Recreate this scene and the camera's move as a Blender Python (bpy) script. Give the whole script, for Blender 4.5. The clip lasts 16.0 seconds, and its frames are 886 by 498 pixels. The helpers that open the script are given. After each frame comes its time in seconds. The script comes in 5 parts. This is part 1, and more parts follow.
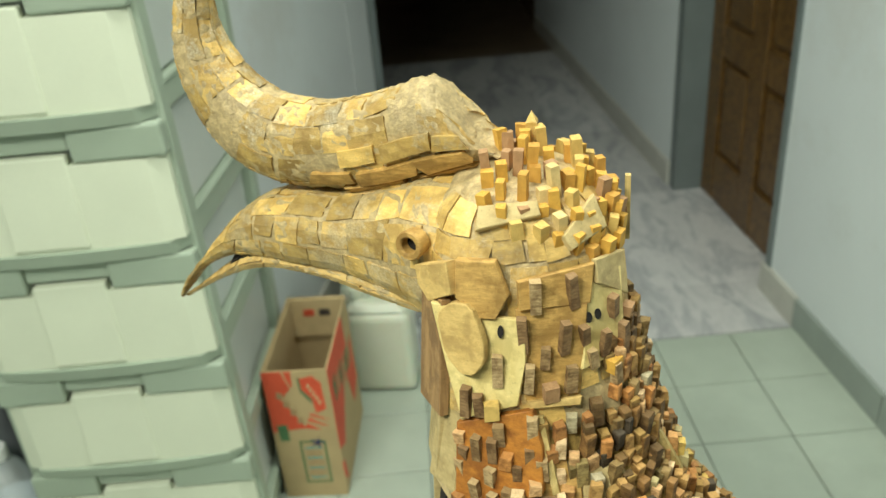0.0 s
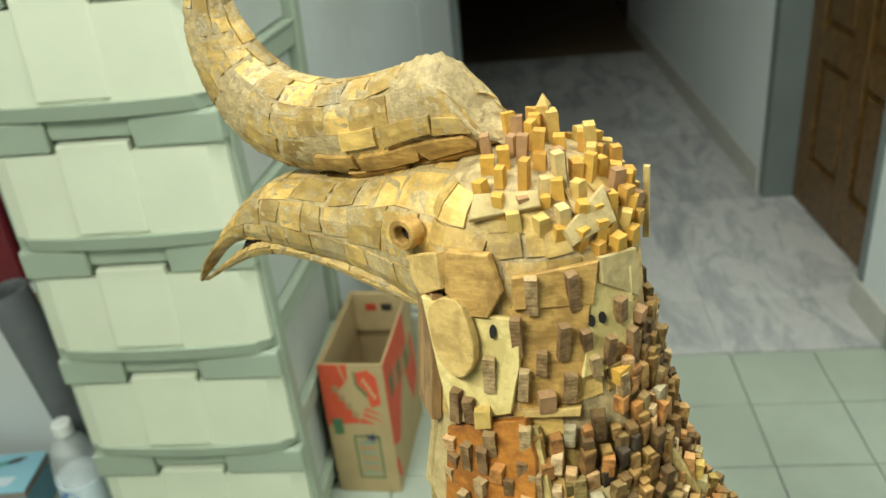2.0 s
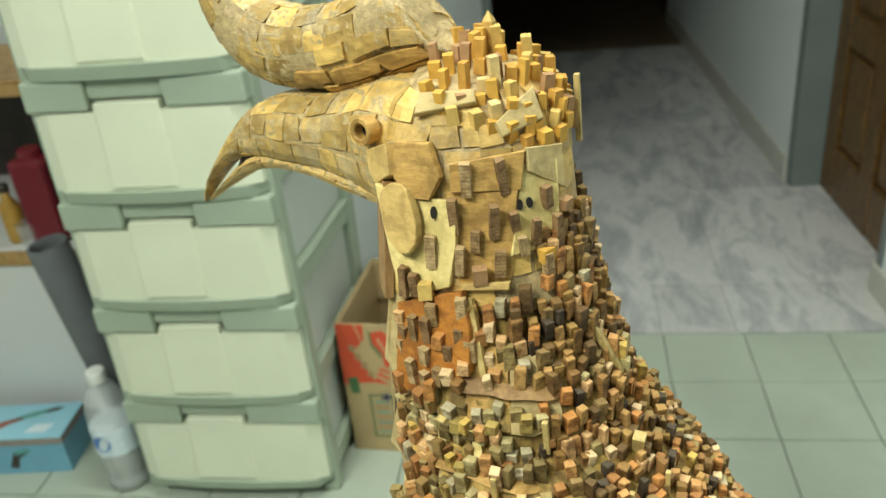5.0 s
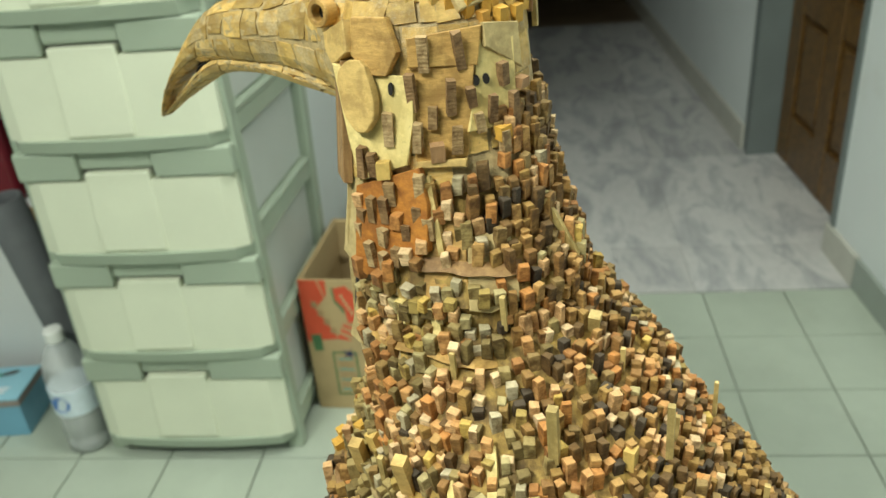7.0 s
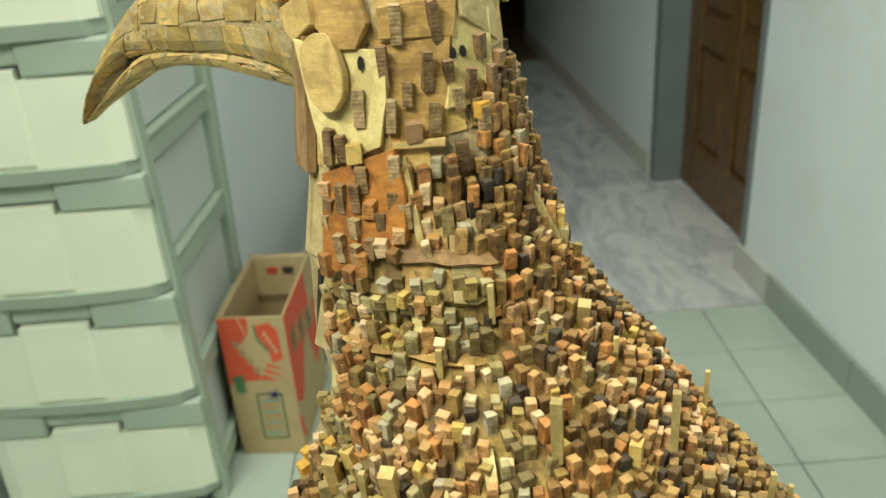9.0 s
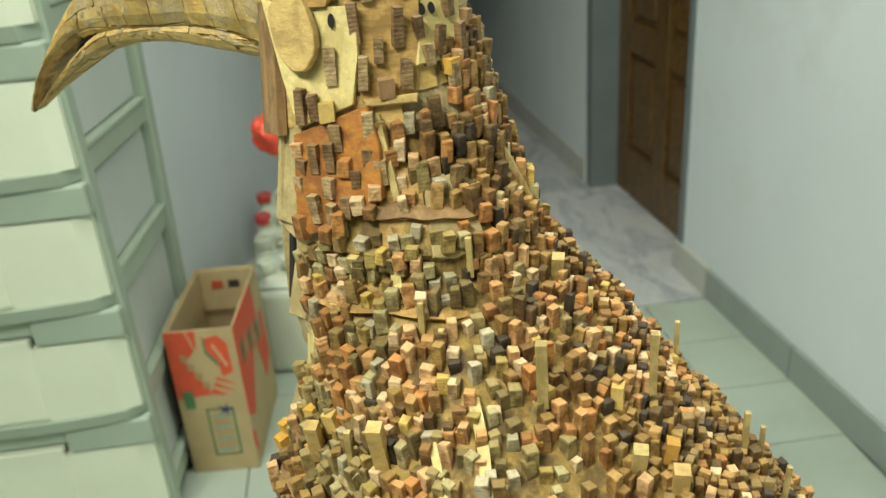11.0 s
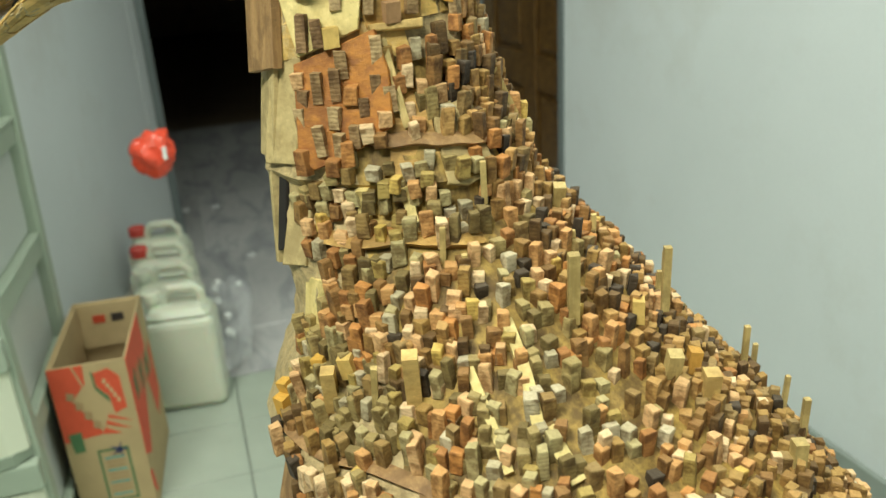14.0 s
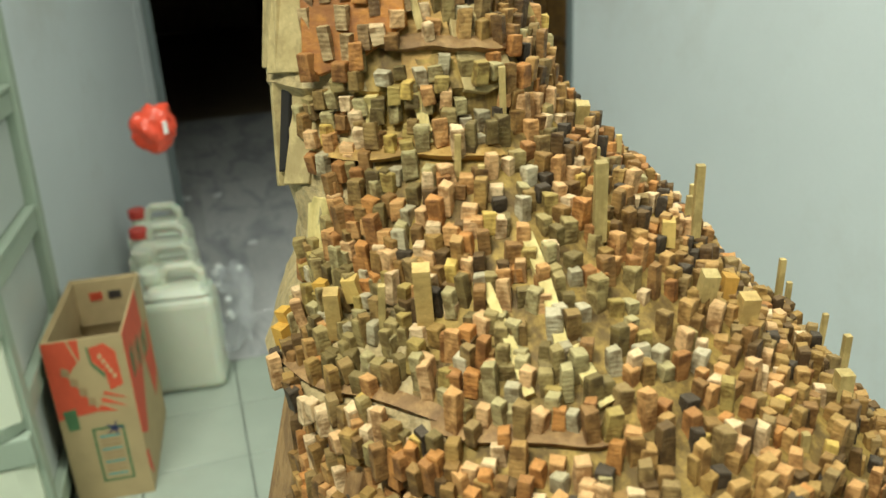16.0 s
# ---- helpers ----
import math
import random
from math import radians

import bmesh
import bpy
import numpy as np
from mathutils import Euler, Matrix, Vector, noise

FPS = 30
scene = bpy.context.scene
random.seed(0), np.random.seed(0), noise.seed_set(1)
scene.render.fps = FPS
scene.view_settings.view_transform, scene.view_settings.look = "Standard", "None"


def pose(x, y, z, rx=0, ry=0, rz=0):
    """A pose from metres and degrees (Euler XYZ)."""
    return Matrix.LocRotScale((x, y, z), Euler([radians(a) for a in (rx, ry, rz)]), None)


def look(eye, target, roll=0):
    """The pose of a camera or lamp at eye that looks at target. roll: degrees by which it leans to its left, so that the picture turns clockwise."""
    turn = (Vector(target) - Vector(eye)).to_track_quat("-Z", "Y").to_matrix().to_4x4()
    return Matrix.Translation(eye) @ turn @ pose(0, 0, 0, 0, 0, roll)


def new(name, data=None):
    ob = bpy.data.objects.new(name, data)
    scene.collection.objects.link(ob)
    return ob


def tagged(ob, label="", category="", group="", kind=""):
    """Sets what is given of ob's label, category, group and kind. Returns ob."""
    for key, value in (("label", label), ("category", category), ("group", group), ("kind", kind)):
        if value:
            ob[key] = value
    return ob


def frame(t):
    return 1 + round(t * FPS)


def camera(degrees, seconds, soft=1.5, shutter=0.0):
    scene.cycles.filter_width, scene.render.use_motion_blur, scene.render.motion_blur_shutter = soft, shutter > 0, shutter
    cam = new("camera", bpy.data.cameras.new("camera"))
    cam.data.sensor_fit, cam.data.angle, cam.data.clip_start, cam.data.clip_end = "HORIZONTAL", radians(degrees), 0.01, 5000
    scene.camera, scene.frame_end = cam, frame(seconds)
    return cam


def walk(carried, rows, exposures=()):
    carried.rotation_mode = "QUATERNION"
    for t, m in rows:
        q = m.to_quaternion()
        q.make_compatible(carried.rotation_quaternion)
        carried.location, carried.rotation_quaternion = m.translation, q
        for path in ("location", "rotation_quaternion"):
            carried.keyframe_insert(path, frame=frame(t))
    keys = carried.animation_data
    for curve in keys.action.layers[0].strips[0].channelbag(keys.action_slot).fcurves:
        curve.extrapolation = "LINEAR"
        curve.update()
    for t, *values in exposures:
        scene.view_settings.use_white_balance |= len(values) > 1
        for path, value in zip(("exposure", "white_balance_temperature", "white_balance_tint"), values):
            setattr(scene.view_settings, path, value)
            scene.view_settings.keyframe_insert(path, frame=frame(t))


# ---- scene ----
cam = camera(56.4, 16.0)
PATH = [
    (0, (-0.044, 0.076, 1.286), (-0.028, 1.833, 0.331), -5.0),
    (0.5, (-0.025, 0.07, 1.285), (-0.076, 1.835, 0.345), -6.0),
    (1, (-0.018, 0.068, 1.28), (-0.136, 1.836, 0.353), -6.7),
    (1.5, (-0.026, 0.106, 1.261), (-0.151, 1.869, 0.325), -5.7),
    (2, (0.008, 0.105, 1.26), (-0.191, 1.861, 0.324), -6.0),
    (2.5, (0.039, 0.082, 1.267), (-0.211, 1.844, 0.354), -6.8),
    (3, (0.048, 0.07, 1.262), (-0.239, 1.831, 0.358), -6.6),
    (3.5, (0.054, 0.062, 1.25), (-0.257, 1.818, 0.345), -6.0),
    (4, (0.061, 0.054, 1.238), (-0.261, 1.802, 0.321), -6.2),
    (6.5, (0.072, -0.017, 1.192), (-0.163, 1.733, 0.253), -5.5),
    (7, (0.072, -0.015, 1.168), (-0.145, 1.727, 0.211), -5.2),
    (7.5, (0.071, -0.019, 1.163), (-0.142, 1.731, 0.218), -4.8),
    (8, (0.077, -0.024, 1.159), (-0.153, 1.742, 0.25), -5.4),
    (8.5, (0.042, -0.002, 1.14), (-0.031, 1.782, 0.239), -3.7),
    (9, (0.022, 0.006, 1.121), (0.042, 1.804, 0.245), -4.1),
    (9.5, (0.018, -0.004, 1.11), (0.111, 1.803, 0.257), -4.1),
    (9.7, (0.015, -0.007, 1.104), (0.14, 1.799, 0.255), -4.0),
    (11.8, (-0.02, -0.014, 1.087), (0.207, 1.805, 0.287), -4.7),
    (12, (-0.025, -0.015, 1.089), (0.234, 1.806, 0.304), -4.7),
    (12.5, (-0.045, -0.008, 1.07), (0.283, 1.803, 0.288), -4.6),
    (13, (-0.065, -0.001, 1.051), (0.359, 1.794, 0.277), -4.6),
    (13.5, (-0.091, 0.001, 1.036), (0.394, 1.784, 0.27), -3.9),
    (14, (-0.103, -0.006, 1.027), (0.431, 1.766, 0.269), -3.5),
    (14.5, (-0.103, -0.01, 1.01), (0.434, 1.754, 0.237), -3.2),
    (15, (-0.098, -0.002, 0.993), (0.429, 1.778, 0.25), -2.9),
    (15.5, (-0.094, 0.003, 0.974), (0.434, 1.786, 0.238), -3.1),
    (16, (-0.107, 0.012, 0.969), (0.424, 1.789, 0.22), -2.9),
]
walk(cam, [(t, look(eye, target, roll)) for t, eye, target, roll in PATH])

cam.data.dof.use_dof, cam.data.dof.focus_distance, cam.data.dof.aperture_fstop = True, 0.5, 9.0

# ---- world and light ----
world = bpy.data.worlds.new("world")
scene.world = world
world.use_nodes = True
world.node_tree.nodes["Background"].inputs[0].default_value = (0.9, 1.0, 0.92, 1)
world.node_tree.nodes["Background"].inputs[1].default_value = 0.02
scene.view_settings.exposure = 0.0


def area_lamp(name, place, target, sx, sy, power, colour, spread):
    lamp = bpy.data.lights.new(name, "AREA")
    lamp.shape, lamp.size, lamp.size_y, lamp.energy, lamp.color, lamp.spread = "RECTANGLE", sx, sy, power, colour, radians(spread)
    ob = new(name, lamp)
    ob.matrix_world = look(place, target)
    return ob


# Both lamps are unseen; the second is added to brighten floor and walls.
LAMPS = [(-0.85, -0.45, 2.52), (0.20, 0.97, 2.52)]
area_lamp("ceiling_tube_light", (-0.85, -0.45, 2.46), (0.20, 0.45, 0.2), 1.2, 0.16, 28, (0.955, 1.0, 0.87), 128)
area_lamp("ceiling_tube_light", (0.20, 0.97, 2.46), (0.20, 0.971, 0), 1.2, 0.16, 18, (0.955, 1.0, 0.87), 155)

# ---- materials ----


def nodes_of(name, rough=0.6, metal=0.0):
    m = bpy.data.materials.new(name)
    m.use_nodes = True
    nt = m.node_tree
    b = nt.nodes["Principled BSDF"]
    b.inputs["Roughness"].default_value, b.inputs["Metallic"].default_value = rough, metal
    return m, nt, b


def node(nt, kind, **values):
    n = nt.nodes.new(kind)
    for key, value in values.items():
        n.inputs[key.replace("_", " ")].default_value = value
    return n


def mix_rgb(nt, fac, a, b, blend="MIX"):
    n = nt.nodes.new("ShaderNodeMix")
    n.data_type, n.blend_type = "RGBA", blend
    for socket, value in ((n.inputs[0], fac), (n.inputs[6], a), (n.inputs[7], b)):
        if isinstance(value, (int, float)):
            socket.default_value = value
        elif isinstance(value, tuple):
            socket.default_value = (*value, 1)
        else:
            nt.links.new(value, socket)
    return n.outputs[2]


def ramp(nt, fac, stops, mode="LINEAR"):
    n = nt.nodes.new("ShaderNodeValToRGB")
    n.color_ramp.interpolation = mode
    while len(n.color_ramp.elements) < len(stops):
        n.color_ramp.elements.new(0.5)
    for e, (p, c) in zip(n.color_ramp.elements, stops):
        e.position, e.color = p, (*c, 1) if len(c) == 3 else c
    nt.links.new(fac, n.inputs[0])
    return n.outputs[0]


def position(nt, scale=(1, 1, 1)):
    g = nt.nodes.new("ShaderNodeNewGeometry")
    mp = nt.nodes.new("ShaderNodeMapping")
    mp.inputs["Scale"].default_value = scale
    nt.links.new(g.outputs["Position"], mp.inputs[0])
    return mp.outputs[0]


def noise_of(nt, vec, scale, detail=4, rough=0.6):
    n = node(nt, "ShaderNodeTexNoise", Scale=scale, Detail=detail, Roughness=rough)
    nt.links.new(vec, n.inputs["Vector"])
    return n.outputs["Fac"]


def bump(nt, b, height, strength, distance):
    n = node(nt, "ShaderNodeBump", Strength=strength, Distance=distance)
    nt.links.new(height, n.inputs["Height"])
    nt.links.new(n.outputs[0], b.inputs["Normal"])


def plain(name, colour, rough=0.6, spread=0.15, scale=20, grain=300, relief=0.15, metal=0.0, dirt=None):
    """A surface with stains at one scale and fine grain at another."""
    m, nt, b = nodes_of(name, rough, metal)
    p = position(nt)
    big = noise_of(nt, p, scale, 5)
    fine = noise_of(nt, p, grain, 3)
    lo = tuple(c * (1 - spread) for c in colour)
    hi = tuple(min(1, c * (1 + spread)) for c in colour)
    col = ramp(nt, big, [(0.3, lo), (0.7, hi)])
    col = mix_rgb(nt, 0.25, col, ramp(nt, fine, [(0.3, lo), (0.7, hi)]))
    if dirt:
        stain = noise_of(nt, p, scale * 0.4, 8, 0.7)
        col = mix_rgb(nt, ramp(nt, stain, [(0.55, (0, 0, 0)), (0.75, (0.6, 0.6, 0.6))]), col, dirt)
    nt.links.new(col, b.inputs["Base Color"])
    if relief:
        bump(nt, b, fine, relief, 0.001)
    return m


def wood(name, dark, light, grain=(40, 40, 260), rough=0.65, random_tone=0.0, gloss_patch=False, relief=0.4, smear=0.0):
    """Timber or plywood: streaked grain, blotches of glue or varnish, tone that varies from piece to piece."""
    m, nt, b = nodes_of(name, rough)
    streak = noise_of(nt, position(nt, grain), 2.2, 5, 0.65)
    blotch = noise_of(nt, position(nt), 55, 4)
    col = ramp(nt, streak, [(0.3, dark), (0.66, light)])
    speck = noise_of(nt, position(nt), 330, 5, 0.7)
    col = mix_rgb(nt, ramp(nt, speck, [(0.56, (0, 0, 0)), (0.7, (0.5, 0.5, 0.5))]), col, tuple(min(1, c * 1.25) for c in light))
    col = mix_rgb(nt, ramp(nt, speck, [(0.28, (0.6, 0.6, 0.6)), (0.4, (0, 0, 0))]), col, tuple(c * 0.5 for c in dark))
    col = mix_rgb(nt, ramp(nt, blotch, [(0.48, (0, 0, 0)), (0.60, (0.7, 0.7, 0.7))]), col, tuple(c * 0.75 for c in dark))
    crust = None
    if smear:
        glue = noise_of(nt, position(nt), 38, 7, 0.74)
        crust = ramp(nt, glue, [(0.50, (0, 0, 0)), (0.62, (smear, smear, smear))])
        dust = ramp(nt, noise_of(nt, position(nt), 620, 4, 0.8), [(0.30, (0.22, 0.15, 0.06)), (0.48, (0.46, 0.37, 0.21)), (0.66, (0.70, 0.62, 0.45))])
        col = mix_rgb(nt, crust, col, dust)
    if random_tone:
        info = nt.nodes.new("ShaderNodeObjectInfo")
        hsv = nt.nodes.new("ShaderNodeHueSaturation")
        mp = node(nt, "ShaderNodeMapRange", To_Min=1 - random_tone, To_Max=1 + random_tone)
        nt.links.new(info.outputs["Random"], mp.inputs[0])
        nt.links.new(mp.outputs[0], hsv.inputs["Value"])
        nt.links.new(col, hsv.inputs["Color"])
        col = hsv.outputs[0]
    nt.links.new(col, b.inputs["Base Color"])
    if gloss_patch:
        nt.links.new(ramp(nt, blotch, [(0.45, (0.28, 0.28, 0.28)), (0.6, (0.65, 0.65, 0.65))]), b.inputs["Roughness"])
    fine = noise_of(nt, position(nt, (1, 1, 1)), 520, 6, 0.75)
    both = nt.nodes.new("ShaderNodeMath")
    both.operation = "ADD"
    nt.links.new(streak, both.inputs[0])
    nt.links.new(fine, both.inputs[1])
    height = both.outputs[0]
    if crust:
        grit = nt.nodes.new("ShaderNodeMath")
        grit.operation = "MULTIPLY_ADD"
        nt.links.new(crust, grit.inputs[0])
        nt.links.new(noise_of(nt, position(nt), 480, 5, 0.8), grit.inputs[1])
        nt.links.new(height, grit.inputs[2])
        height = grit.outputs[0]
    bump(nt, b, height, relief * 1.4, 0.0009)
    return m


GREY_TONES = [(0.0, (0.36, 0.27, 0.101)), (0.20, (0.46, 0.38, 0.176)), (0.38, (0.21, 0.15, 0.050)), (0.56, (0.47, 0.40, 0.244)), (0.68, (0.32, 0.20, 0.063)), (0.82, (0.42, 0.30, 0.084)), (0.93, (0.55, 0.47, 0.302))]
WARM_TONES = [(0.0, (0.62, 0.33, 0.115)), (0.20, (0.72, 0.44, 0.20)), (0.38, (0.40, 0.18, 0.05)), (0.54, (0.30, 0.155, 0.045)), (0.64, (0.78, 0.56, 0.31)), (0.80, (0.56, 0.25, 0.065)), (0.96, (0.66, 0.45, 0.11))]
DARK_TONES = [(0.0, (0.15, 0.085, 0.027)), (0.20, (0.30, 0.165, 0.044)), (0.38, (0.40, 0.24, 0.067)), (0.54, (0.075, 0.053, 0.030)), (0.66, (0.50, 0.29, 0.092)), (0.80, (0.32, 0.21, 0.076)), (0.92, (0.22, 0.12, 0.035))]


def block_wood(name, joined, tones, bark=0.9, ply_lines=0.28):
    """Sawn offcuts of plywood and lath: pale sawn ends, flanks with layers, rough bark and painted-in shade."""
    m, nt, b = nodes_of(name, 0.7)
    if joined:
        rnd = nt.nodes.new("ShaderNodeNewGeometry").outputs["Random Per Island"]
    else:
        rnd = nt.nodes.new("ShaderNodeObjectInfo").outputs["Random"]
    col = ramp(nt, rnd, tones, "CONSTANT")
    ply = node(nt, "ShaderNodeTexWave", Scale=125.0, Distortion=3.5, Detail=4.0, Detail_Scale=3.5)
    ply.bands_direction = "Z"
    shift = nt.nodes.new("ShaderNodeVectorMath")
    shift.operation = "MULTIPLY_ADD"
    shift.inputs[1].default_value = (0.11, 0.07, 0.17)
    nt.links.new(rnd, shift.inputs[0])
    nt.links.new(position(nt), shift.inputs[2])
    nt.links.new(shift.outputs[0], ply.inputs["Vector"])
    grain = noise_of(nt, position(nt, (1, 1, 0.5)), 420, 4, 0.7)
    blotch = noise_of(nt, shift.outputs[0], 110, 4, 0.65)
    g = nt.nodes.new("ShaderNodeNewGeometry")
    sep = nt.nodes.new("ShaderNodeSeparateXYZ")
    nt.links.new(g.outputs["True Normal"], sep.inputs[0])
    # side faces take the darker colour: bark, with shade painted in
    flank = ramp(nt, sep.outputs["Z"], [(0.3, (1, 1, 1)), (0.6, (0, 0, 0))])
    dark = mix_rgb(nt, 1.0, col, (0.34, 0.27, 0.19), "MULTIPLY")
    bark_and_shade = mix_rgb(nt, ramp(nt, blotch, [(0.42, (0, 0, 0)), (0.6, (bark, bark, bark))]), col, dark)
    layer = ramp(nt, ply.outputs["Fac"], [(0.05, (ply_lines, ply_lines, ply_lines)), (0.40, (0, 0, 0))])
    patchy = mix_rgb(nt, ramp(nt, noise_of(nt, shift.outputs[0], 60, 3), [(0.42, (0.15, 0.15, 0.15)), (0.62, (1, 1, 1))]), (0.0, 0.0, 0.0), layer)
    lines = mix_rgb(nt, patchy, bark_and_shade, dark)
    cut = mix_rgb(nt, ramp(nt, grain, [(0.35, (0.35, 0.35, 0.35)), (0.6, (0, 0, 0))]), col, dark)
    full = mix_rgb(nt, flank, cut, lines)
    nt.links.new(full, b.inputs["Base Color"])
    relief = mix_rgb(nt, 1.0 - 0.5 * ply_lines, ply.outputs["Color"], grain)
    bump(nt, b, relief, 0.8, 0.0011)
    return m


def marble(name):
    m, nt, b = nodes_of(name, 0.15)
    p = position(nt, (1.5, 0.6, 1))
    warp = node(nt, "ShaderNodeTexNoise", Scale=5.5, Detail=8.0, Roughness=0.68, Distortion=0.9)
    nt.links.new(p, warp.inputs["Vector"])
    fine = noise_of(nt, p, 40, 5)
    col = ramp(nt, warp.outputs["Fac"], [(0.3, (0.32, 0.33, 0.34)), (0.45, (0.45, 0.46, 0.47)), (0.53, (0.62, 0.62, 0.61)), (0.7, (0.52, 0.53, 0.53))])
    col = mix_rgb(nt, 0.18, col, ramp(nt, fine, [(0.3, (0.3, 0.3, 0.31)), (0.7, (0.62, 0.62, 0.62))]))
    info = nt.nodes.new("ShaderNodeObjectInfo")
    tone = ramp(nt, info.outputs["Random"], [(0.0, (0.72, 0.72, 0.72)), (1.0, (1, 1, 1))])
    nt.links.new(mix_rgb(nt, 1.0, col, tone, "MULTIPLY"), b.inputs["Base Color"])
    return m


def glassy(name, colour, rough=0.05, alpha=0.25):
    m, nt, b = nodes_of(name, rough)
    b.inputs["Base Color"].default_value = (*colour, 1)
    b.inputs["Alpha"].default_value = alpha
    b.inputs["IOR"].default_value = 1.4
    return m


WALL = plain("wall_paint", (0.67, 0.72, 0.73), 0.75, 0.05, 2.2, 160, 0.12, dirt=(0.50, 0.49, 0.44))
CEIL = plain("ceiling_paint", (0.78, 0.79, 0.76), 0.8, 0.04, 3)
TILE = plain("floor_tile_glaze", (0.385, 0.44, 0.37), 0.32, 0.07, 9, 220, 0.05, dirt=(0.33, 0.36, 0.30))
GROUT = plain("grout", (0.25, 0.28, 0.24), 0.9, 0.2, 30)
SKIRT = plain("skirting_tile", (0.27, 0.31, 0.28), 0.4, 0.08, 12, 200, 0.08)
SKIRT_PALE = plain("skirting_marble", (0.48, 0.48, 0.43), 0.4, 0.12, 14)
JAMB = plain("grey_door_frame", (0.16, 0.19, 0.19), 0.5, 0.1, 8)
MARBLE = marble("grey_marble")
# dark slab colour in place of shade at the corridor's far end
SHADED_SLAB = plain("shaded_slab_brown", (0.16, 0.115, 0.07), 0.4, 0.3, 5, 120, 0.1)
DOORWOOD = wood("dark_door_wood", (0.06, 0.031, 0.009), (0.19, 0.10, 0.027), (60, 60, 4), 0.38, relief=0.2)
# dark brown that puts the passage's lack of light into the colour
SHADE_BROWN = wood("brown_for_shade", (0.06, 0.034, 0.016), (0.15, 0.085, 0.04), (30, 30, 3), 0.6, relief=0.1)
GREEN_PLASTIC = plain("sage_green_plastic", (0.36, 0.43, 0.34), 0.42, 0.05, 6, 250, 0.04)
CREAM_PLASTIC = plain("cream_plastic", (0.68, 0.72, 0.57), 0.4, 0.04, 8, 200, 0.03)
DRAWER_SIDE = plain("clear_grey_plastic", (0.52, 0.56, 0.53), 0.4, 0.05, 8, 200, 0.03)
CARD = plain("cardboard", (0.44, 0.33, 0.17), 0.85, 0.1, 16, 260, 0.15, dirt=(0.34, 0.25, 0.13))
CARD_EDGE = plain("cardboard_edge", (0.56, 0.43, 0.23), 0.9, 0.1, 40)
RED_INK = plain("red_ink", (0.62, 0.085, 0.035), 0.7, 0.12, 30)
GREEN_INK = plain("green_ink", (0.07, 0.17, 0.07), 0.75, 0.2, 40)
BLUE_INK = plain("blue_ink", (0.03, 0.04, 0.12), 0.75, 0.2, 40)
TAN_INK = plain("tan_ink", (0.36, 0.24, 0.12), 0.8, 0.15, 40)
HDPE = plain("milky_jug_plastic", (0.60, 0.63, 0.51), 0.38, 0.05, 10, 200, 0.03)
HDPE.node_tree.nodes["Principled BSDF"].inputs["Subsurface Weight"].default_value = 0.15
RED_CAP = plain("red_cap_plastic", (0.50, 0.05, 0.035), 0.4, 0.08, 30)
RED_BAG = plain("red_bag_film", (0.80, 0.09, 0.045), 0.3, 0.15, 60, 300, 0.2)
CLEAR = glassy("clear_bottle_plastic", (0.74, 0.78, 0.78), 0.06, 0.34)
CLEAR_BAG = glassy("clear_film", (0.80, 0.83, 0.85), 0.15, 0.16)
WATER = glassy("water", (0.50, 0.54, 0.53), 0.02, 0.35)
WHITE_PLASTIC = plain("white_plastic", (0.78, 0.80, 0.78), 0.35, 0.04, 40)
LABEL_BLUE = plain("blue_label", (0.03, 0.16, 0.52), 0.4, 0.15, 60)
LABEL_PALE = plain("pale_label", (0.62, 0.72, 0.80), 0.4, 0.08, 60)
SKY_CARD = plain("light_blue_card", (0.28, 0.55, 0.68), 0.5, 0.06, 20)
SKY_CARD_SIDE = plain("mid_blue_card", (0.18, 0.42, 0.58), 0.5, 0.06, 20)
GREY_EDGE = plain("grey_card_edge", (0.30, 0.26, 0.24), 0.7, 0.15, 40)
TEAL_INK = plain("teal_ink", (0.10, 0.32, 0.28), 0.6, 0.2, 60)
MAROON_INK = plain("maroon_ink", (0.30, 0.10, 0.08), 0.6, 0.2, 60)
TUBE_GREY = plain("grey_sheet_roll", (0.13, 0.14, 0.15), 0.7, 0.12, 18, 260, 0.2)
CABINET = plain("white_laminate", (0.70, 0.72, 0.72), 0.4, 0.03, 4)
PINE_EDGE = wood("pine_edge", (0.40, 0.23, 0.08), (0.56, 0.36, 0.15), (4, 60, 60), 0.5)
CRIMSON = plain("crimson_plastic", (0.17, 0.014, 0.025), 0.25, 0.1, 30)
CLUTTER_DARK = plain("dark_clutter", (0.05, 0.04, 0.035), 0.6, 0.3, 30)
CLUTTER_AMBER = plain("amber_clutter", (0.45, 0.26, 0.05), 0.4, 0.2, 40)
LAMP_WHITE, lamp_nt, lamp_b = nodes_of("lamp_diffuser", 0.5)
lamp_b.inputs["Base Color"].default_value = (0.9, 0.9, 0.88, 1)
lamp_b.inputs["Emission Color"].default_value = (1.0, 0.97, 0.88, 1)
lamp_b.inputs["Emission Strength"].default_value = 4.0
GLUE = plain("sawdust_and_glue", (0.44, 0.33, 0.16), 0.5, 0.45, 160, 520, 1.0, dirt=(0.24, 0.16, 0.075))
PLY_BASE = wood("raw_plywood", (0.11, 0.06, 0.018), (0.50, 0.33, 0.08), (45, 45, 5), 0.7)
MOSAIC = wood("varnished_mosaic_wood", (0.45, 0.275, 0.07), (0.73, 0.50, 0.155), (16, 16, 70), 0.5, 0.30, True, 0.55, 0.6)
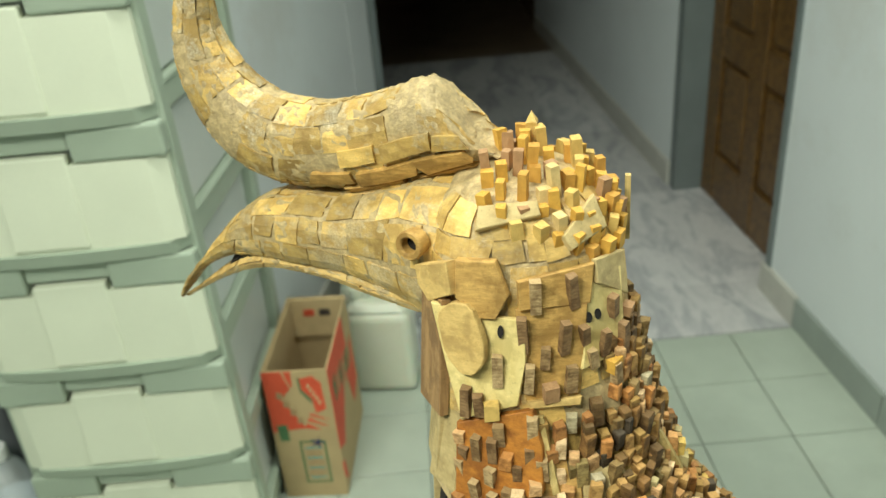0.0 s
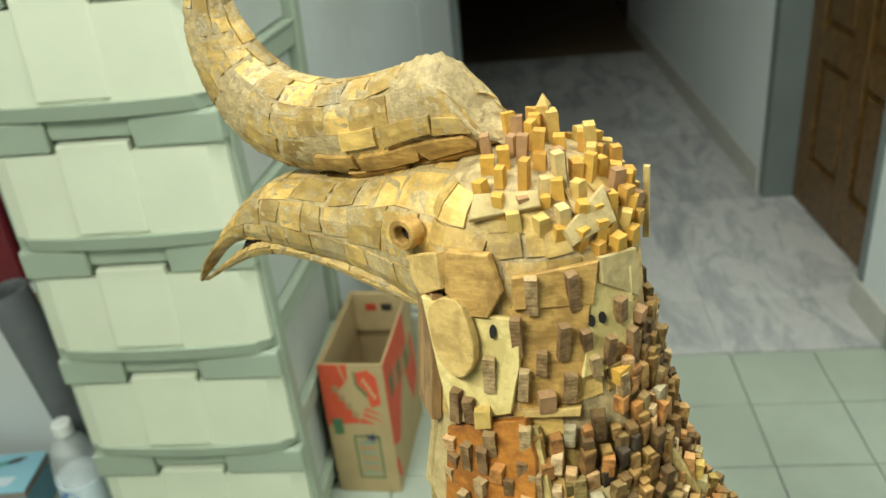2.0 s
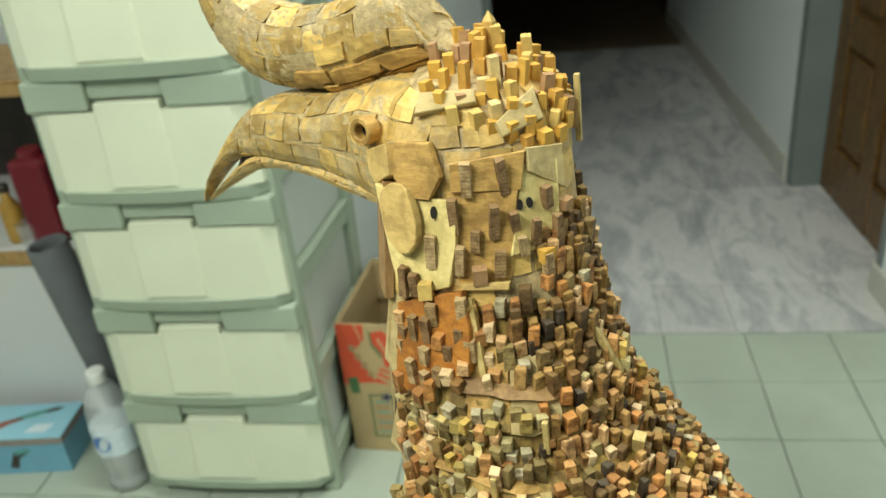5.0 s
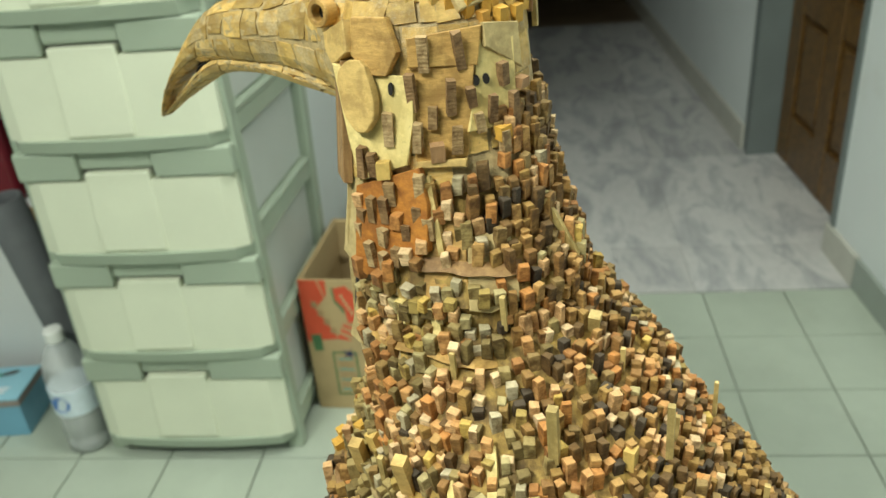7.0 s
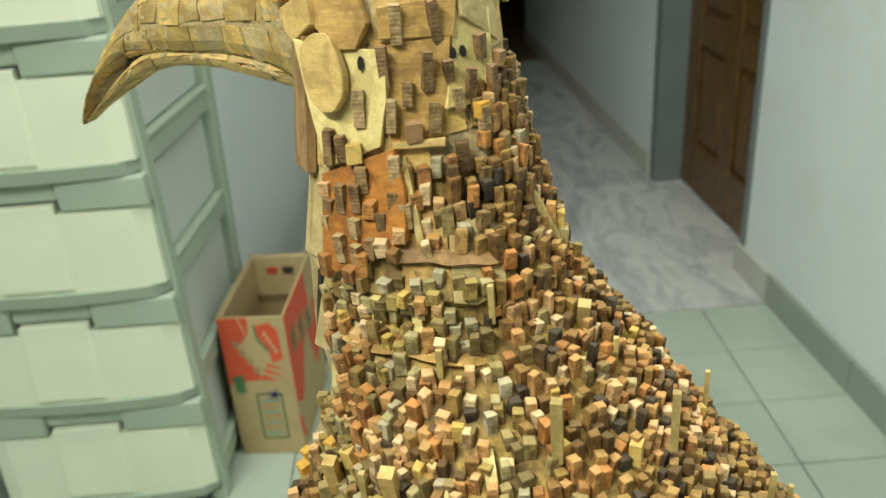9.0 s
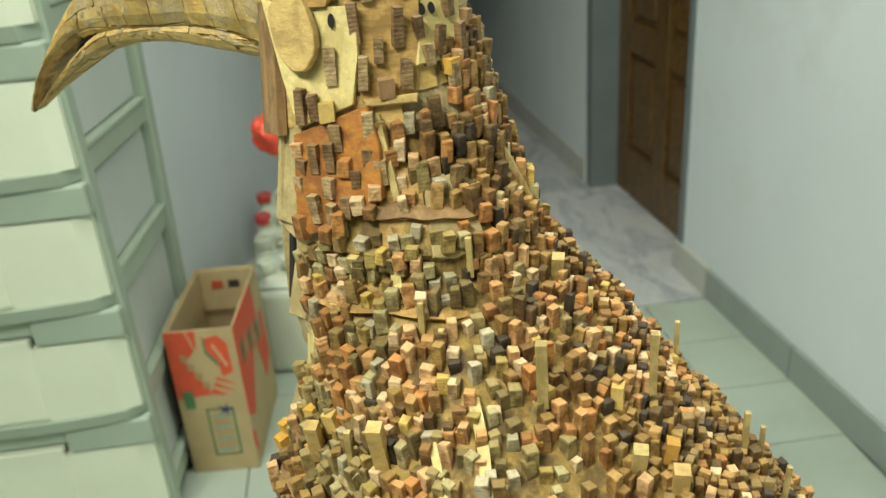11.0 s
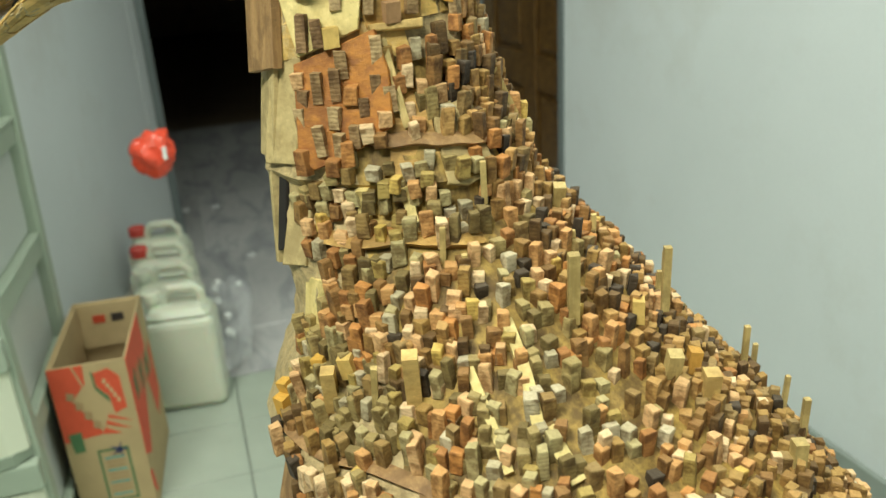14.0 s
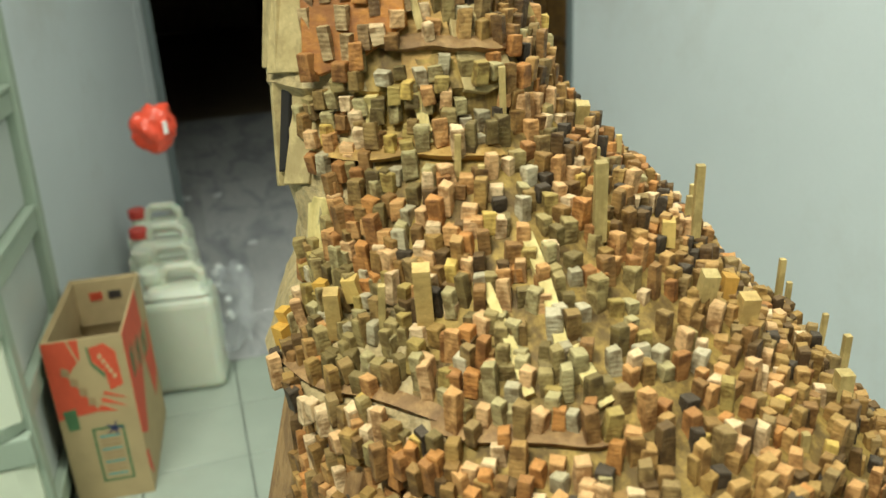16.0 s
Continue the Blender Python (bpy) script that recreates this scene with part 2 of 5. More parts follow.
MOSAIC_HORN = wood("horn_mosaic_wood", (0.42, 0.255, 0.065), (0.72, 0.49, 0.15), (16, 16, 60), 0.42, 0.33, True, 0.6, 0.95)
PALE_PLY = wood("pale_yellow_plywood", (0.64, 0.49, 0.17), (0.80, 0.65, 0.28), (50, 50, 14), 0.6)
BROWN_PLY = wood("ridged_brown_plywood", (0.33, 0.18, 0.04), (0.62, 0.38, 0.11), (30, 30, 150), 0.6)
TAN_PLY = wood("tan_plywood", (0.50, 0.32, 0.10), (0.69, 0.48, 0.17), (50, 50, 120), 0.6)
ORANGE_PLY = wood("orange_stained_plywood", (0.28, 0.09, 0.011), (0.52, 0.21, 0.028), (50, 50, 100), 0.55)
DULL_PLY = wood("dull_grey_plywood", (0.42, 0.31, 0.13), (0.58, 0.45, 0.21), (40, 40, 60), 0.75)
PLANK = wood("brown_plank", (0.24, 0.13, 0.05), (0.42, 0.25, 0.10), (70, 70, 6), 0.65)
# near-black that paints the shade of holes and gaps
HOLE_SHADE = plain("hole_shade", (0.012, 0.009, 0.007), 0.9, 0.2, 60)
STICK = wood("bamboo_stick", (0.42, 0.30, 0.10), (0.62, 0.47, 0.19), (200, 200, 10), 0.55, 0.1)
CROWN_TONES = [(0.0, (0.68, 0.38, 0.06)), (0.28, (0.68, 0.39, 0.065)), (0.48, (0.66, 0.45, 0.13)), (0.66, (0.58, 0.31, 0.055)), (0.82, (0.42, 0.24, 0.11)), (0.92, (0.70, 0.52, 0.22))]
PALETTES = (("grey_offcut_wood", GREY_TONES), ("warm_offcut_wood", WARM_TONES), ("dark_offcut_wood", DARK_TONES))
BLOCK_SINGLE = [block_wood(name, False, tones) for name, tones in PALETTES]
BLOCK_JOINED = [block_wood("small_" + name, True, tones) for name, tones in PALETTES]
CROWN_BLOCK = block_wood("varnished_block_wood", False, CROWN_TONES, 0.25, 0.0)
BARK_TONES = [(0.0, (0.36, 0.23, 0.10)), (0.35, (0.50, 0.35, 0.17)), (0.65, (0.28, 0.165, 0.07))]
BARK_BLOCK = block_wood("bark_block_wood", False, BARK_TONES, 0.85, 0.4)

# ---- building helpers ----


def finish(ob_name, bm, material, smooth=False):
    me = bpy.data.meshes.new(ob_name)
    bmesh.ops.recalc_face_normals(bm, faces=bm.faces)
    bm.to_mesh(me)
    bm.free()
    for f in me.polygons:
        f.use_smooth = smooth
    for mm in material if isinstance(material, (list, tuple)) else [material]:
        me.materials.append(mm)
    return me


def part(name, bm, material, parent=None, label="", smooth=False):
    """Links a bmesh as one mesh object, under a thing or a part."""
    ob = new(name, finish(name, bm, material, smooth))
    if parent:
        ob.parent = parent
    if label:
        ob["label"] = label
    return ob


def thing(name, label, category, place=(0, 0, 0), group="", kind=""):
    ob = new(name)
    ob.location = place
    ob.empty_display_size = 0.05
    return tagged(ob, label, category, group, kind)


def box(x0, x1, y0, y1, z0, z1, bevel=0.0, segments=2, bm=None):
    bm = bm or bmesh.new()
    vs = bmesh.ops.create_cube(bm, size=1.0)["verts"]
    for v in vs:
        v.co = Vector(((x0 + x1) / 2 + v.co.x * (x1 - x0), (y0 + y1) / 2 + v.co.y * (y1 - y0), (z0 + z1) / 2 + v.co.z * (z1 - z0)))
    if bevel:
        edges = list({e for v in vs for e in v.link_edges})
        bmesh.ops.bevel(bm, geom=edges, offset=bevel, segments=segments, affect="EDGES", profile=0.5)
    return bm


def turned(profile, steps=32, place=(0, 0, 0)):
    """A turned body: rows of (radius, height)."""
    bm = bmesh.new()
    rings = []
    for r, z in profile:
        rings.append([bm.verts.new((place[0] + r * math.cos(6.283185 * k / steps), place[1] + r * math.sin(6.283185 * k / steps), place[2] + z)) for k in range(steps)])
    for a, b in zip(rings, rings[1:]):
        for k in range(steps):
            bm.faces.new((a[k], a[(k + 1) % steps], b[(k + 1) % steps], b[k]))
    bm.faces.new(rings[0][::-1])
    bm.faces.new(rings[-1])
    return bm


def prism(points, depth, m=None, bevel=0.0):
    """A flat board: an outline in its own plane, of that thickness, laid at pose m (its front faces +z)."""
    bm = bmesh.new()
    low = [bm.verts.new((x, y, 0)) for x, y in points]
    top = [bm.verts.new((x, y, depth)) for x, y in points]
    bm.faces.new(low[::-1])
    face = bm.faces.new(top)
    for k in range(len(points)):
        j = (k + 1) % len(points)
        bm.faces.new((low[k], low[j], top[j], top[k]))
    if bevel:
        bmesh.ops.bevel(bm, geom=list(face.edges), offset=bevel, segments=1, affect="EDGES")
    if m is not None:
        bmesh.ops.transform(bm, matrix=m, verts=bm.verts)
    return bm


def tube(points, radius, steps=10):
    """A round rod through the points."""
    bm = bmesh.new()
    rings = []
    pts = [Vector(p) for p in points]
    for i, p in enumerate(pts):
        way = (pts[min(i + 1, len(pts) - 1)] - pts[max(i - 1, 0)]).normalized()
        a = way.orthogonal().normalized() if not rings else (side - way * side.dot(way)).normalized()
        side = a
        b = way.cross(a)
        rings.append([bm.verts.new(p + radius * (a * math.cos(6.283185 * k / steps) + b * math.sin(6.283185 * k / steps))) for k in range(steps)])
    for r, q in zip(rings, rings[1:]):
        for k in range(steps):
            bm.faces.new((r[k], r[(k + 1) % steps], q[(k + 1) % steps], q[k]))
    bm.faces.new(rings[0][::-1])
    bm.faces.new(rings[-1])
    return bm

# ---- the room and the corridor ----
RIGHT_SLOPE = -0.053


def right_x(y):
    return 0.83 + RIGHT_SLOPE * (y - 2.76)


def wall_run(name, a, b, z0, z1, thick, label, material=WALL):
    """A straight wall whose seen face runs from a to b; its thickness lies to the right of that way."""
    way = Vector((b[0] - a[0], b[1] - a[1], 0))
    n = Vector((way.y, -way.x, 0)).normalized() * thick
    bm = bmesh.new()
    foot = [Vector((*a, z0)), Vector((*b, z0)), Vector((*b, z0)) + n, Vector((*a, z0)) + n]
    lo = [bm.verts.new(p) for p in foot]
    hi = [bm.verts.new(p + Vector((0, 0, z1 - z0))) for p in foot]
    bm.faces.new(lo[::-1])
    bm.faces.new(hi)
    for k in range(4):
        j = (k + 1) % 4
        bm.faces.new((lo[k], lo[j], hi[j], hi[k]))
    return tagged(part(name, bm, material), label, "wall", kind="structure")


TOP = 2.6
floor = tagged(part("floor", box(-2.6, 1.4, -2.4, 1.838, -0.12, -0.006), GROUT), "grey-green square ceramic floor tiles with dark joints", "floor", kind="structure")
corridor_floor = tagged(part("floor_corridor", box(-1.8, 1.4, 1.842, 9.0, -0.12, -0.006), GROUT), "veined grey marble slabs in the corridor", "floor", kind="structure")
tagged(part("ceiling", box(-2.7, 1.5, -2.5, 9.1, TOP, TOP + 0.1), CEIL), "plain white painted ceiling over room and corridor", "ceiling", kind="structure")
wall_run("wall_east", (right_x(2.04), 2.04), (right_x(-2.4), -2.4), 0, TOP, -0.2, "white painted wall with grey-green skirting tiles")
wall_run("wall_corridor_east", (right_x(5.2) - 0.01, 5.2), (right_x(2.765) - 0.01, 2.765), 0, TOP, -0.2, "white painted corridor wall beyond the door")
WEST_A, WEST_B = Vector((-0.45, 1.80, 0)), Vector((-0.205, 2.92, 0))
wall_run("wall_corridor_west", WEST_A.xy, WEST_B.xy, 0, TOP, -0.16, "white painted splayed wall beside the drawers")
# added wall, coloured dark in place of shade
wall_run("wall_corridor_return", (-0.37, 2.84), (-1.7, 2.84), 0, TOP, -0.1, "added dark brown wall closing the unlit side passage", SHADE_BROWN)
wall_run("wall_north_west", (-2.6, 1.96), (-0.616, 1.96), 0, TOP, -0.16, "white painted wall behind the cabinet")
wall_run("wall_west", (-2.6, -2.4), (-2.6, 1.96), 0, TOP, -0.15, "plain white painted wall")
wall_run("wall_south", (1.2, -2.4), (-2.6, -2.4), 0, TOP, -0.15, "plain white painted wall")
wall_run("wall_door_head", (right_x(2.765), 2.765), (right_x(2.04), 2.04), 2.12, TOP, -0.2, "white wall over the wooden door")
# two unseen headers, added to hold light back from the corridor and its end
wall_run("wall_corridor_header", (-1.7, 5.2), (right_x(5.2), 5.2), 2.0, TOP, -0.15, "unseen header added to keep the corridor end dark")
wall_run("wall_opening_header", (-0.45, 1.86), (right_x(1.86), 1.86), 1.88, TOP, -0.12, "unseen header added to block lamp light from the corridor")
# added closing walls; their dark colour stands in for shade
wall_run("wall_dark_west", (-1.7, 2.74), (-1.7, 8.9), 0, TOP, -0.1, "added dark brown wall closing the unlit passage", SHADE_BROWN)
wall_run("wall_dark_east", (right_x(5.2), 8.9), (right_x(5.2), 5.2), 0, TOP, -0.1, "added dark brown wall closing the unlit passage", SHADE_BROWN)
wall_run("wall_dark_end", (-1.8, 8.9), (1.2, 8.9), 0, TOP, -0.1, "added dark brown end wall of the unlit passage", SHADE_BROWN)

tagged(part("post_corridor_west", box(-0.29, -0.178, 2.935, 3.0, 0, TOP, 0.004), JAMB), "dark grey painted post at the end of the corridor", "post", kind="structure")

# skirting along the two walls
skirting = thing("skirting_east", "grey-green skirting tiles with one pale marble end tile", "skirting", kind="structure")


def skirt_piece(y0, y1, h, mat, parent, t=0.012):
    a, b = right_x(y0), right_x(y1)
    bm = box(0, 1, 0, 1, 0, h)
    for v in bm.verts:
        yy = y0 + (y1 - y0) * v.co.y
        base = a + (b - a) * v.co.y
        v.co = Vector((base - t * (1 - v.co.x) if v.co.x > 0.5 else base - t, yy, v.co.z))
    for e in bm.edges:
        e.smooth = False
    return part("skirting_tile", bm, mat, parent)


skirt_piece(1.845, 2.04, 0.085, SKIRT_PALE, skirting, 0.013)
edge = 1.842
while edge > -2.2:
    skirt_piece(edge - 0.395, edge, 0.082, SKIRT, skirting)
    edge -= 0.399
edge = 2.78
while edge < 5.1:
    skirt_piece(edge, edge + 0.395, 0.085, SKIRT_PALE, skirting, 0.022)
    edge += 0.399
west_skirting = thing("skirting_west", "grey skirting tiles along the corridor wall", "skirting", kind="structure")
west_way = (WEST_B - WEST_A).normalized()
west_turn = math.degrees(math.atan2(-west_way.x, west_way.y))
for k in range(3):
    bm = box(0, 0.012, 0, 0.362, 0, 0.085)
    foot = WEST_A + west_way * (0.008 + k * 0.366)
    bmesh.ops.transform(bm, matrix=pose(foot.x + 0.0002, foot.y, 0, 0, 0, west_turn), verts=bm.verts)
    part("skirting_tile", bm, SKIRT_PALE, west_skirting)

# door in its recess, with the grey frame
DOOR_TURN = math.degrees(math.atan(-RIGHT_SLOPE))
door = thing("door_1", "closed dark brown panelled wooden door in a grey frame", "door", (right_x(2.04) + 0.083, 2.04, 0), kind="structure")
door.rotation_euler.z = radians(DOOR_TURN)


def door_part(name, x0, x1, y0, y1, z0, z1, mat, parent, bevel=0.0):
    return part(name, box(x0, x1, y0, y1, z0, z1, bevel), mat, parent)


W = 0.68
slab = part("door_leaf", box(0.012, 0.05, 0.0, W, 0.006, 2.1), DOORWOOD, door)
for y0, y1 in ((0.0, 0.09), (W / 2 - 0.045, W / 2 + 0.045), (W - 0.09, W)):
    door_part("stile", -0.004, 0.012, y0, y1, 0.006, 2.1, DOORWOOD, door, 0.003)
for z0, z1 in ((0.006, 0.17), (0.50, 0.60), (1.08, 1.18), (1.95, 2.1)):
    for y0, y1 in ((0.092, W / 2 - 0.047), (W / 2 + 0.047, W - 0.092)):
        door_part("rail", -0.002, 0.012, y0, y1, z0, z1, DOORWOOD, door, 0.003)
for z0, z1 in ((0.19, 0.48), (0.62, 1.06), (1.20, 1.93)):
    for y0, y1 in ((0.112, W / 2 - 0.067), (W / 2 + 0.067, W - 0.112)):
        door_part("panel", 0.0, 0.0118, y0, y1, z0, z1, DOORWOOD, door, 0.008)
handle = part("door_handle", tube([(-0.006, 0.05, 1.0), (-0.05, 0.05, 1.0), (-0.055, 0.06, 1.0), (-0.055, 0.15, 1.0)], 0.008), plain("worn_brass", (0.4, 0.28, 0.1), 0.35, 0.1, 40, metal=1.0), door, "worn brass lever handle")
frame_far = part("frame_post", box(-0.098, 0.045, 0.685, 0.735, 0, 2.12), JAMB, door, "grey painted frame post")
frame_near = part("frame_post", box(-0.088, 0.045, -0.03, -0.003, 0, 2.12), JAMB, door)
part("frame_head", box(-0.09, 0.045, -0.003, 0.685, 2.104, 2.118), JAMB, door)
part("threshold_backing", box(0.052, 0.2, -0.05, 0.75, 0, 2.12), SHADE_BROWN, door)

# floor pieces
T = 0.2


def piece_mesh(name, sx, sy, h, mat, bevel=0.0015):
    bm = box(-sx / 2, sx / 2, -sy / 2, sy / 2, -h, 0)
    top = [e for e in bm.edges if all(v.co.z > -1e-6 for v in e.verts)]
    bmesh.ops.bevel(bm, geom=top, offset=bevel, segments=1, affect="EDGES")
    return finish(name, bm, mat)


tile_mesh = piece_mesh("tile", T - 0.003, T - 0.003, 0.0045, TILE, 0.001)
far_tiles = []
for i in range(-16, 2):
    for j in range(0, 21):
        cx, cy = 0.7 + (i + 0.5) * T, 1.838 - (j + 0.5) * T
        if cx > right_x(cy) - 0.0 or cx < -2.5:
            continue
        if j < 9 and -9 <= i:
            ob = new("tile", tile_mesh)
            ob.location, ob.parent = (cx, cy, 0.0), floor
            ob.rotation_euler = (random.uniform(-0.0012, 0.0012), random.uniform(-0.0012, 0.0012), 0)
        else:
            far_tiles.append((cx, cy))
bm = bmesh.new()
for cx, cy in far_tiles:
    box(cx - 0.098, cx + 0.098, cy - 0.098, cy + 0.098, -0.0055, 0.0, bm=bm)
tagged(part("far_tiles", bm, TILE, floor), kind="stuff")
rows = [(1.842, 2.09), (2.09, 2.72), (2.72, 3.36), (3.36, 4.0), (4.0, 4.64), (4.64, 5.28), (5.28, 6.2), (6.2, 7.2), (7.2, 8.9)]
for k, (y0, y1) in enumerate(rows):
    cuts = [-0.7, -0.12, 0.30, 0.485, 1.2] if k == 0 else [-0.7, -0.12, 0.49, 1.2]
    if y0 > 2.7:
        cuts = [-1.75, -1.2, -0.7] + cuts[1:]
    for x0, x1 in zip(cuts, cuts[1:]):
        # slabs beyond 4.6 m are coloured dark to stand in for missing light
        ob = new("marble_slab", piece_mesh("marble_slab", x1 - x0 - 0.001, y1 - y0 - 0.001, 0.0055, SHADED_SLAB if y0 > 4.6 else MARBLE, 0.0008))
        ob.location, ob.parent = ((x0 + x1) / 2, (y0 + y1) / 2, 0.0), corridor_floor

# unseen ceiling lamps, assumed at the two lights
for n, (lx, ly, lz) in enumerate(LAMPS):
    lamp = thing("ceiling_lamp", "long white ceiling lamp, unseen and assumed", "lamp", (lx, ly, TOP), "ceiling lamps")
    part("housing", box(-0.63, 0.63, -0.1, 0.1, -0.07, 0.0, 0.01), WHITE_PLASTIC, lamp)
    part("diffuser", box(-0.6, 0.6, -0.07, 0.07, -0.10, -0.0705, 0.012), LAMP_WHITE, lamp, "glowing white diffuser")

# ---- drawer tower ----
UX0, UX1, UY0, UY1 = -0.830, -0.425, 1.235, 1.74
PITCH, FOOT = 0.2185, 0.035
DRAWERS = 6
tower = thing("drawer_tower", "tall sage green plastic drawer tower with cream drawers", "drawers", (0, 0, 0))
for x in (UX0 + 0.016, UX1 - 0.016):
    for y in (UY0 + 0.062, UY1 - 0.02):
        part("post", box(x - 0.016, x + 0.016, y - 0.02, y + 0.02, 0, FOOT + DRAWERS * PITCH + 0.02, 0.005), GREEN_PLASTIC, tower)
    for k in range(DRAWERS + 1):
        z = FOOT + k * PITCH
        part("side_rail", box(x - 0.011, x + 0.011, UY0 + 0.083, UY1 - 0.041, z - 0.005, z + 0.034, 0.004), GREEN_PLASTIC, tower)
        part("side_ledge", box(x - 0.014, x + 0.014, UY0 + 0.083, UY1 - 0.041, z + 0.0345, z + 0.044, 0.003), GREEN_PLASTIC, tower)
part("tower_top", box(UX0 - 0.006, UX1 + 0.006, UY0 - 0.005, UY1 + 0.006, FOOT + DRAWERS * PITCH + 0.021, FOOT + DRAWERS * PITCH + 0.05, 0.012), GREEN_PLASTIC, tower)
part("back_panel", box(UX0 + 0.033, UX1 - 0.033, UY1 - 0.012, UY1 - 0.004, 0.01, FOOT + DRAWERS * PITCH), GREEN_PLASTIC, tower)


def band_mesh(x0, x1, y_back, bulge, z0, z1, lean, round_corner):
    """A front band that bulges a little towards the room, with rounded ends."""
    bm = bmesh.new()
    n = 14
    cols = []
    for k in range(n + 1):
        s = k / n
        x = x0 + (x1 - x0) * s
        e = min(s, 1 - s) * (x1 - x0)
        dip = 0.0
        if e < round_corner:
            dip = round_corner - math.sqrt(max(0, round_corner ** 2 - (round_corner - e) ** 2))
        y = y_back - bulge * (1 - (2 * s - 1) ** 2) + dip
        cols.append((bm.verts.new((x, y - lean, z0)), bm.verts.new((x, y, z1)), bm.verts.new((x, y_back + 0.035, z0)), bm.verts.new((x, y_back + 0.035, z1))))
    for a, b in zip(cols, cols[1:]):
        bm.faces.new((a[0], b[0], b[1], a[1]))
        bm.faces.new((a[1], b[1], b[3], a[3]))
        bm.faces.new((a[3], b[3], b[2], a[2]))
        bm.faces.new((a[2], b[2], b[0], a[0]))
    for c in (cols[0], cols[-1]):
        bm.faces.new((c[0], c[1], c[3], c[2]))
    return bm


for k in range(DRAWERS):
    z = FOOT + k * PITCH
    drawer = part("drawer", box(UX0 + 0.017, UX1 - 0.017, UY0 + 0.052, UY1 - 0.044, z + 0.046, z + 0.205, 0.004), DRAWER_SIDE, tower, "cream plastic drawer with a raised pull")
    part("front_panel", band_mesh(UX0 + 0.014, UX1 - 0.008, UY0 + 0.017, 0.006, z + 0.020, z + 0.158, 0.006, 0.012), CREAM_PLASTIC, drawer)
    mid = (UX0 + UX1) / 2 - 0.014
    pull = box(mid - 0.058, mid + 0.062, UY0 + 0.0005, UY0 + 0.024, z + 0.024, z + 0.174, 0.004)
    for v in pull.verts:
        if v.co.z > z + 0.1:
            v.co.y += 0.010
    part("pull", pull, CREAM_PLASTIC, drawer)
    part("lip", band_mesh(UX0 + 0.006, UX1 - 0.004, UY0 + 0.010, 0.016, z - 0.004, z + 0.0195, -0.007, 0.035), GREEN_PLASTIC, drawer)
    for a, b in ((UX0 + 0.006, mid - 0.066), (mid + 0.070, UX1 - 0.002)):
        part("front_band", box(a, b, UY0 + 0.013, UY0 + 0.045, z + 0.160, z + 0.2135, 0.006), GREEN_PLASTIC, tower)
    part("notch_band", box(mid - 0.0655, mid + 0.0695, UY0 + 0.022, UY0 + 0.045, z + 0.178, z + 0.2135, 0.005), GREEN_PLASTIC, tower)

tower_mid = (UX0 + UX1) / 2
for ob in tower.children_recursive:
    for v in ob.data.vertices:
        wide, back = 1.035 - 0.075 * v.co.z, (v.co.y - UY0) / (UY1 - UY0)
        side = (v.co.x - tower_mid) / (UX1 - tower_mid)
        v.co.x = tower_mid + (v.co.x - tower_mid) * wide + 0.045 * (0.15 + v.co.z) * side * max(0.0, back)
        v.co.y = UY0 + (v.co.y - UY0) * 0.80

# ---- printed cardboard carton ----
BW, BD, BH = 0.132, 0.275, 0.332
carton = thing("carton", "open upright cardboard carton printed in red and green", "box", (-0.41, 1.397, 0))
carton.rotation_euler.z = radians(-4.5)
t = 0.004
front = part("front_wall", box(0, BW, 0, t, 0, BH, 0.001), CARD, carton)
backw = part("back_wall", box(0, BW, BD - t, BD, 0, BH, 0.001), CARD, carton)
left = part("side_wall", box(0, t, t, BD - t, 0, BH, 0.001), CARD, carton)
right = part("side_wall", box(BW - t, BW, t, BD - t, 0, BH, 0.001), CARD, carton)
part("bottom", box(t, BW - t, t, BD - t, 0.001, 0.006), CARD, carton)
part("inner_flap", box(t + 0.001, BW - t - 0.001, BD - 2 * t - 0.002, BD - t - 0.0005, BH - 0.10, BH - 0.002, 0.001), CARD_EDGE, carton)
part("inner_flap", box(t + 0.0005, 2 * t + 0.001, 2 * t, BD - 3 * t, BH - 0.085, BH - 0.002, 0.001), CARD, carton)
for name, spot in (("red_mark", (0.35, 0.55)), ("dark_mark", (0.62, 0.5))):
    part(name, box(BW * spot[0] - 0.012, BW * spot[0] + 0.012, BD - 2 * t - 0.0034, BD - 2 * t - 0.0021, BH - 0.045, BH - 0.028), RED_INK if name == "red_mark" else CLUTTER_DARK, carton)


def print_on(owner, outline, mat, name, side="front"):
    """A thin printed patch on the front (x, z) or the right side (y, z) of the carton."""
    if side == "front":
        m = Matrix(((1, 0, 0, 0), (0, 0, -1, 0.0003), (0, 1, 0, 0), (0, 0, 0, 1)))
    else:
        m = Matrix(((0, 0, 1, BW - 0.0003), (1, 0, 0, 0), (0, 1, 0, 0), (0, 0, 0, 1)))
    return part(name, prism(outline, 0.0009, m), mat, owner)


print_on(front, [(0.001, 0.331), (0.040, 0.331), (0.052, 0.288), (0.030, 0.262), (0.062, 0.205), (0.070, 0.188), (0.001, 0.180)], RED_INK, "red_print")
print_on(front, [(0.066, 0.188), (0.100, 0.183), (0.074, 0.200)], RED_INK, "red_print")
print_on(front, [(0.076, 0.206), (0.118, 0.190), (0.080, 0.214)], RED_INK, "red_print")
print_on(front, [(0.082, 0.219), (0.122, 0.206), (0.085, 0.226)], RED_INK, "red_print")
print_on(front, [(0.044, 0.331), (0.060, 0.331), (0.058, 0.296), (0.055, 0.290)], RED_INK, "red_print")
